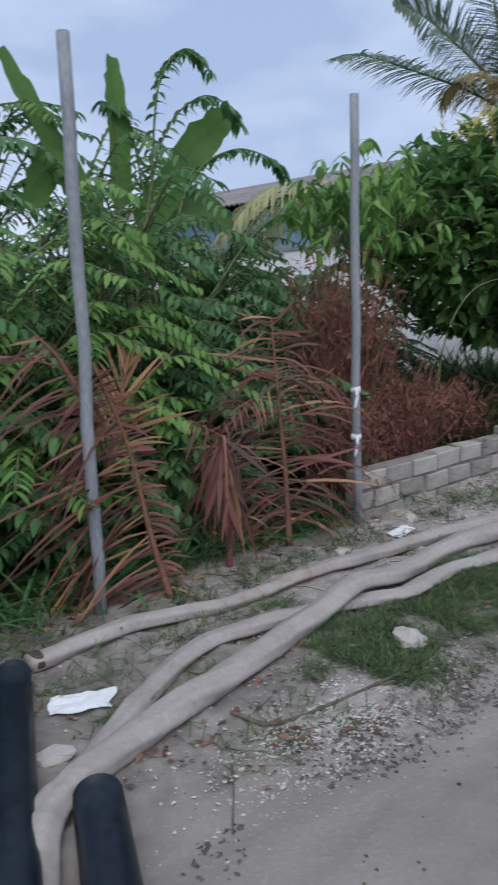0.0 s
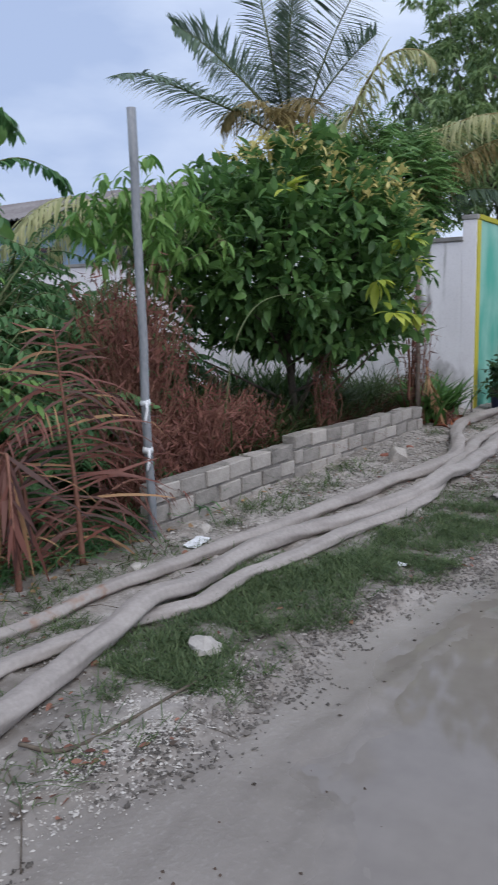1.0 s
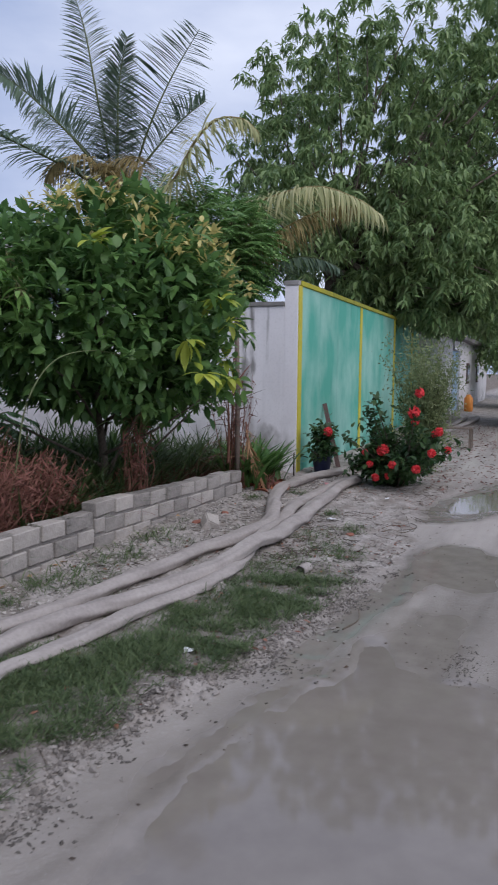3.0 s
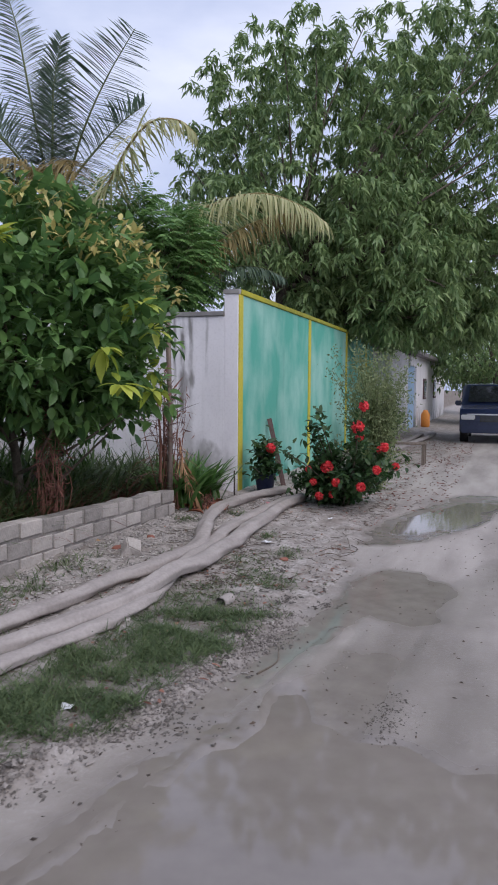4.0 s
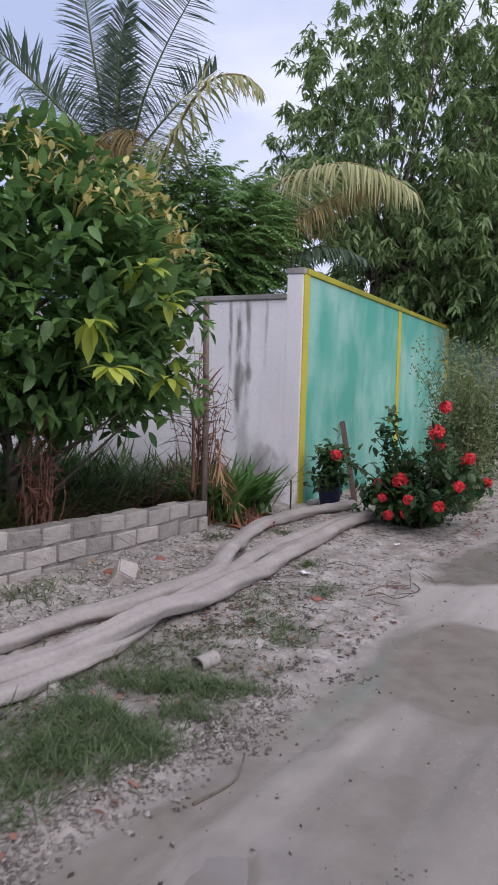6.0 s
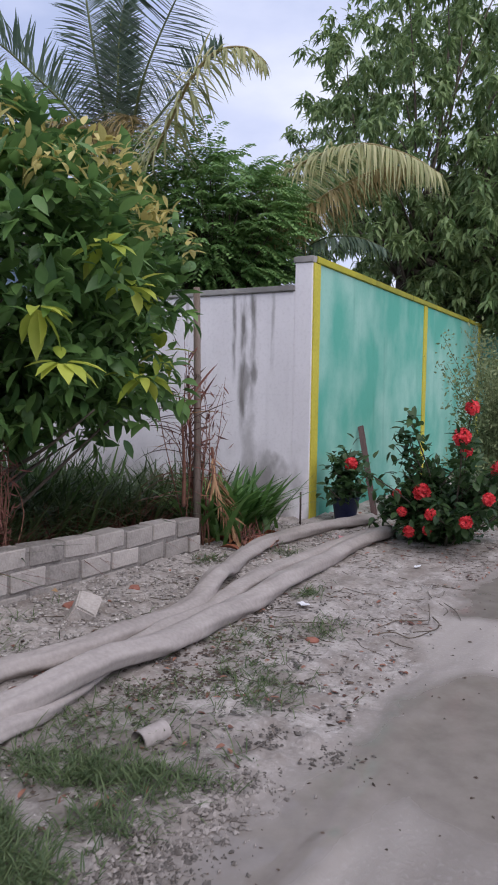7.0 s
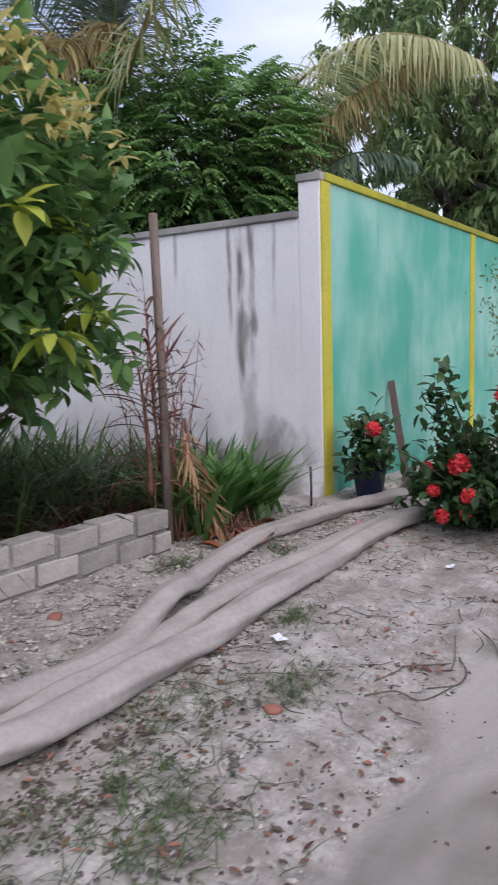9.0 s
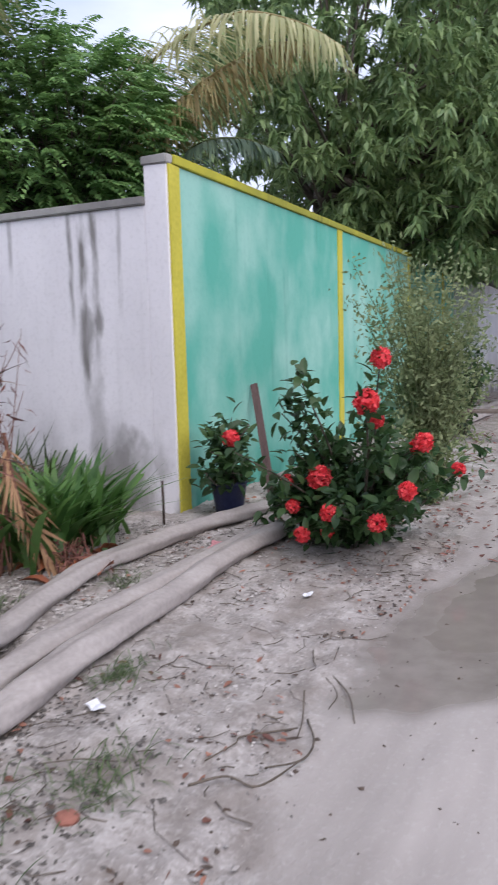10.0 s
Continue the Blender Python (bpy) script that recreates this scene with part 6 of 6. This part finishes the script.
rock((7.85, 2.78), (0.05, 0.04, 0.03), "small piece of broken red brick", 10, M_BRICKBIT, name="brick_piece", category="brick")
rock((7.7, 1.42), (0.04, 0.035, 0.025), "small piece of red brick in the grass", 11, M_BRICKBIT, name="brick_piece", category="brick")


def sheet(at, sx, sy, label, seed, turn=0, mat=M_PAPER, name="crumpled_paper"):
    bd = Build()
    n = 9
    v = []
    r = np.random.default_rng(seed)
    for i in range(n):
        for j in range(n):
            x, y = (i / (n - 1) - 0.5) * sx, (j / (n - 1) - 0.5) * sy
            w = 0.85 + 0.25 * noise.noise(Vector((x * 9, y * 9, seed)))
            v.append((x * w, y * w, 0.012 + 0.02 * abs(noise.noise(Vector((x * 14, y * 14, seed + 5))))))
    bd.add(v, [(i * n + j, (i + 1) * n + j, (i + 1) * n + j + 1, i * n + j + 1) for i in range(n - 1) for j in range(n - 1)])
    ob = part(name, bd, mat, smooth=False)
    mod = ob.modifiers.new("thickness", "SOLIDIFY")
    mod.thickness = 0.003
    ob.matrix_world = pose(at[0], at[1], float(ground_z(*at)) + 0.004, 0, 0, turn)
    return tagged(ob, label, "litter", "litter")


sheet((4.08, 2.9), 0.3, 0.14, "crumpled white paper lying by the low wall", 1, 10)
sheet((1.36, 2.5), 0.3, 0.17, "wet crumpled white paper on the mud", 2, -30)
sheet((4.26, 1.5), 0.07, 0.06, "small scrap of white plastic on the verge", 3, 20)
sheet((5.5, 1.93), 0.17, 0.08, "faded pale blue plastic scrap in the grass", 4, 35)
sheet((8.3, 1.76), 0.1, 0.06, "pale blue plastic scrap on the sand", 5, 60)
sheet((9.85, 1.47), 0.07, 0.05, "small white scrap on the sand", 6, 0)
sheet((10.5, 2.35), 0.35, 0.16, "faded pink cloth lying between the hoses", 7, 20, material("pink_cloth", (0.45, 0.18, 0.2), (0.65, 0.32, 0.33), 0.8), "cloth")
# cut tube piece
tb = thing("tube_piece", (6.2, 1.44, 0.05), "short cut piece of pale plastic tube", "tube")
bd = Build()
tube(bd, [(-0.07, 0, 0), (0.07, -0.02, 0)], 0.042, 14, caps=False)
tube(bd, [(-0.07, 0, 0), (0.07, -0.02, 0)], 0.036, 14, caps=False)
part("wall", bd, M_HOSE, tb)


def stick(pts, r, label, seed=0):
    p = smooth_path([(x, y, float(ground_z(x, y)) + r * 0.9 + h) for x, y, h in pts], 6)
    at = p[0].copy()
    bd = Build()
    tube(bd, p - at, np.linspace(r, r * 0.6, len(p)), 6, wobble=0.3)
    ob = part("stick", bd, M_BARK)
    ob.location = at
    return tagged(ob, label, "stick", "sticks")


stick([(1.72, 2.0, 0.02), (1.8, 1.85, 0), (2.05, 1.78, 0), (2.4, 1.72, 0.01), (2.6, 1.7, 0.0)], 0.009, "dark crooked stick lying on the gravel")
stick([(1.62, 1.95, 0), (1.5, 1.75, 0), (1.32, 1.55, 0.0)], 0.004, "thin dark wire lying in the mud")
stick([(8.5, 1.0, 0.0), (8.35, 1.15, 0.0), (8.26, 1.14, 0.02), (8.15, 1.2, 0)], 0.004, "thin dead twig on the sand")
stick([(8.7, 1.05, 0.05), (8.55, 1.0, 0.01), (8.42, 0.97, 0.01)], 0.004, "thin dead twig on the sand")
stick([(9.2, 1.2, 0.0), (9.02, 1.12, 0.01), (8.86, 0.97, 0.0), (8.7, 0.95, 0)], 0.0035, "thin dead twig on the sand")
stick([(5.1, 0.85, 0.0), (5.3, 0.8, 0.0), (5.45, 0.83, 0.03)], 0.006, "thin dead twig at the road edge")
stick([(8.55, 0.98, 0.01), (8.4, 0.9, 0.02), (8.28, 0.9, 0.01), (8.2, 1.0, 0.0)], 0.005, "dark crooked twig on the sand")
stick([(8.0, 1.18, 0.0), (8.08, 1.08, 0.02), (8.1, 0.98, 0.0), (8.28, 0.9, 0.01)], 0.0045, "dark forked twig on the sand")
stick([(9.05, 1.1, 0.0), (8.85, 0.92, 0.01), (8.62, 0.82, 0.0)], 0.004, "thin dead twig on the sand")


def bits(name, label, n, place, size, mat, seed, flat=0.6, category="gravel"):
    """Loose bits: small irregular octahedra in one mesh."""
    r = np.random.default_rng(seed)
    x, y = place(r, n)
    n = len(x)
    t = np.array([(1, 0, 0), (0, 1, 0), (-1, 0, 0), (0, -1, 0), (0, 0, 1), (0, 0, -1)], float)
    s = r.uniform(size[0] ** 0.5, size[1] ** 0.5, n) ** 2
    jit = 1 + 0.4 * r.normal(size=(n, 6, 1))
    a = r.uniform(0, 2 * np.pi, n)
    v = t[None] * jit * s[:, None, None] * np.stack([r.uniform(0.6, 1.6, n), r.uniform(0.6, 1.1, n), np.full(n, flat)], 1)[:, None]
    c, q = np.cos(a)[:, None], np.sin(a)[:, None]
    vx, vy = v[..., 0] * c - v[..., 1] * q, v[..., 0] * q + v[..., 1] * c
    v = np.stack([vx + x[:, None], vy + y[:, None], v[..., 2] + (ground_z(x, y) + s * flat * 0.4)[:, None]], -1)
    bd = Build()
    bd.repeat(v, [(0, 1, 4), (1, 2, 4), (2, 3, 4), (3, 0, 4), (1, 0, 5), (2, 1, 5), (3, 2, 5), (0, 3, 5)])
    return tagged(part(name, bd, mat, smooth=False), label, category, kind="stuff")


def mud_edge(r, n):
    x = r.uniform(1.0, 6.8, n)
    y = np.interp(x, EDGE_X, EDGE_Y) + 0.1 + 0.16 * r.normal(size=n)
    d = np.array([noise.noise(Vector((a * 2.4, b * 2.4, 14.0))) + 0.4 * noise.noise(Vector((a * 7, b * 7, 1.0))) for a, b in zip(x, y)])
    ok = d > 0.08 + 0.35 * r.random(n)
    return x[ok], y[ok]


bits("mud_crumbs", "dark wet mud crumbs along the road edge", 13000, mud_edge, (0.002, 0.012), M_CRUMB, 931)


def rot_patches(r, n):
    k = r.integers(0, 5, n)
    c = np.array([(6.9, 1.25), (7.4, 1.3), (7.9, 1.55), (6.3, 1.4), (8.2, 1.9)])[k]
    return c[:, 0] + 0.22 * r.normal(size=n), c[:, 1] + 0.13 * r.normal(size=n)


bits("leaf_mould", "dark rotting leaf bits around the grass tufts", 1300, rot_patches, (0.003, 0.014), M_CRUMB, 933, 0.35, "litter")


def chips(r, n):
    return 4.75 + 0.16 * r.normal(size=n), 0.1 + 0.06 * r.normal(size=n)


bits("dark_chips", "scatter of dark stone chips on the road", 300, chips, (0.002, 0.0065), M_CRUMB, 935)


def verge(r, n):
    x = r.uniform(1.2, 12.5, n)
    y = np.interp(x, EDGE_X, EDGE_Y) + 0.02 + 2.1 * r.random(n) ** 1.2
    d = np.array([noise.noise(Vector((a * 1.6, b * 1.6, 9.0))) for a, b in zip(x, y)])
    ok = d > -0.25 + 0.4 * r.random(n)
    return x[ok], y[ok]


def heap(r, n):
    return 2.1 + r.normal(size=n) * 0.33, 1.7 + r.normal(size=n) * 0.12


def wall_foot(r, n):
    x = r.uniform(4.0, 11.0, n)
    return x, 2.45 + 0.75 * r.random(n)


def road_bits(r, n):
    x = r.uniform(1.0, 12, n)
    return x, -0.8 + 2.0 * r.random(n)


bits("verge_gravel", "pale coral gravel scattered over the verge", 17000, verge, (0.002, 0.010), M_PEBBLE, 901)
bits("gravel_heap", "spread of white coral gravel at the road edge", 5500, heap, (0.0015, 0.0085), M_WHITEGRAVEL, 902)
bits("wall_foot_gravel", "coral rubble along the foot of the low wall", 9500, wall_foot, (0.003, 0.016), M_PEBBLE, 903)
bits("dark_litter", "dark bits of bark and leaf on the sand", 4200, verge, (0.004, 0.017), M_DARKBIT, 904, 0.15, "litter")
bits("dark_leaf_mould", "patch of dark leaf mould on the sand", 1500, lambda r, n: (6.9 + 0.45 * r.normal(size=n), 1.72 + 0.13 * r.normal(size=n)), (0.004, 0.014), M_DARKBIT, 906, 0.3, "litter")
M_CRUST = material("mud_crust", (0.08, 0.07, 0.062), (0.33, 0.3, 0.275), 0.95, 12, 60, 0.5, island=0.8)


def crust(r, n):
    x = r.uniform(2.2, 6.2, n)
    return x, np.interp(x, EDGE_X, EDGE_Y) + 0.07 + 0.07 * r.normal(size=n)


bits("mud_crust", "broken crumbs of mud and coral along the road edge", 6500, crust, (0.003, 0.013), M_CRUST, 907, 0.75)
bits("road_grit", "dark grit scattered on the muddy road", 700, road_bits, (0.003, 0.010), M_DARKBIT, 905, 0.5)


def leaf_litter(name, label, n, place, mat, seed, size):
    r = np.random.default_rng(seed)
    x, y = place(r, n)
    n = len(x)
    pos = np.stack([x, y, ground_z(x, y) + 0.008], 1)
    a = r.uniform(0, 2 * np.pi, n)
    way = np.stack([np.cos(a), np.sin(a), 0.15 * r.normal(size=n)], 1)
    bd = Build()
    leaves(bd, pos, way, np.tile([0, 0, 1.0], (n, 1)) + 0.25 * r.normal(size=(n, 3)), r.uniform(*size, n), r.uniform(0.2, 0.45, n) * size[1], 0.2)
    return tagged(part(name, bd, mat), label, "litter", kind="stuff")


leaf_litter("fallen_leaves", "brown fallen leaves and bits on the sand", 1500, verge, M_DEAD, 911, (0.02, 0.06))
leaf_litter("street_leaves", "brown fallen leaves on the street under the big tree", 1500, lambda r, n: (11.0 + 14 * r.random(n), 0.3 + 2.4 * r.random(n)), M_BRUSH, 913, (0.03, 0.09))
leaf_litter("plot_litter", "dead leaves under the plants", 1600, lambda r, n: (r.uniform(1.0, 10.5, n), 3.2 + 1.2 * r.random(n)), M_DRY, 912, (0.03, 0.09))


def twig_litter(n, seed):
    r = np.random.default_rng(seed)
    bd = Build()
    for _ in range(n):
        x = r.uniform(1.5, 7.0) if r.random() < 0.35 else r.uniform(7.0, 11.5)
        y = float(np.interp(x, EDGE_X, EDGE_Y)) + 0.1 + 1.9 * r.random()
        a, ln = r.uniform(0, 2 * np.pi), r.uniform(0.04, 0.16) if r.random() < 0.85 else r.uniform(0.16, 0.34)
        m = np.array((x + ln * 0.5 * math.cos(a), y + ln * 0.5 * math.sin(a)))
        e = np.array((x + ln * math.cos(a + 0.3), y + ln * math.sin(a + 0.3)))
        q = np.array([(x, y), m, e])
        tube(bd, np.column_stack([q, ground_z(q[:, 0], q[:, 1]) + 0.006 + 0.008 * r.random(3)]), r.uniform(0.001, 0.0027), 4)
    return tagged(part("twig_litter", bd, M_BARK), "thin dead twigs scattered on the sand", "litter", kind="stuff")


twig_litter(560, 921)

# ---- the blocks of the low wall ----
BLK_L, BLK_H = 0.31, 0.145
ang = math.atan2(LW_B[1] - LW_A[1], LW_B[0] - LW_A[0])
block_meshes = []
for k in range(6):
    bm = box_bm((-(BLK_L - 0.03) / 2, -0.075, -(BLK_H - 0.022) / 2), ((BLK_L - 0.024) / 2, 0.075, (BLK_H - 0.022) / 2))
    bmesh.ops.bevel(bm, geom=bm.edges[:], offset=0.008, segments=1, affect="EDGES")
    for v in bm.verts:
        v.co += Vector(noise.noise_vector(v.co * 7 + Vector((k * 3.1, 0, 0)))) * 0.008
    me = bpy.data.meshes.new("block")
    bm.to_mesh(me)
    bm.free()
    me.materials.append(M_BLOCK)
    block_meshes.append(me)
rb = random.Random(5)
for x0, x1 in ((4.1, 6.05), (6.05, 9.16)):
    for c in range(3):
        x = x0 + (0.5 if c % 2 == 0 else 0.0) * BLK_L
        while x < x1 + 0.02:
            lo, hi = max(x - BLK_L / 2, x0), min(x + BLK_L / 2, x1)
            if hi - lo > 0.08:
                b = new("block", block_meshes[rb.randrange(6)])
                b.parent = low_wall
                cx = (lo + hi) / 2
                z = lw_top(cx) - BLK_H * (c + 0.5)
                b.matrix_basis = (Matrix.Translation((cx - LW_A[0], lw_y(cx) + 0.075 - LW_A[1] + rb.uniform(-0.008, 0.008), z + rb.uniform(-0.009, 0.009)))
                                  @ Matrix.Rotation(ang + rb.uniform(-0.02, 0.02), 4, "Z") @ Matrix.Rotation(rb.uniform(-0.035, 0.035), 4, "Y") @ Matrix.Diagonal(((hi - lo) / BLK_L, 1, 1, 1)))
            x += BLK_L
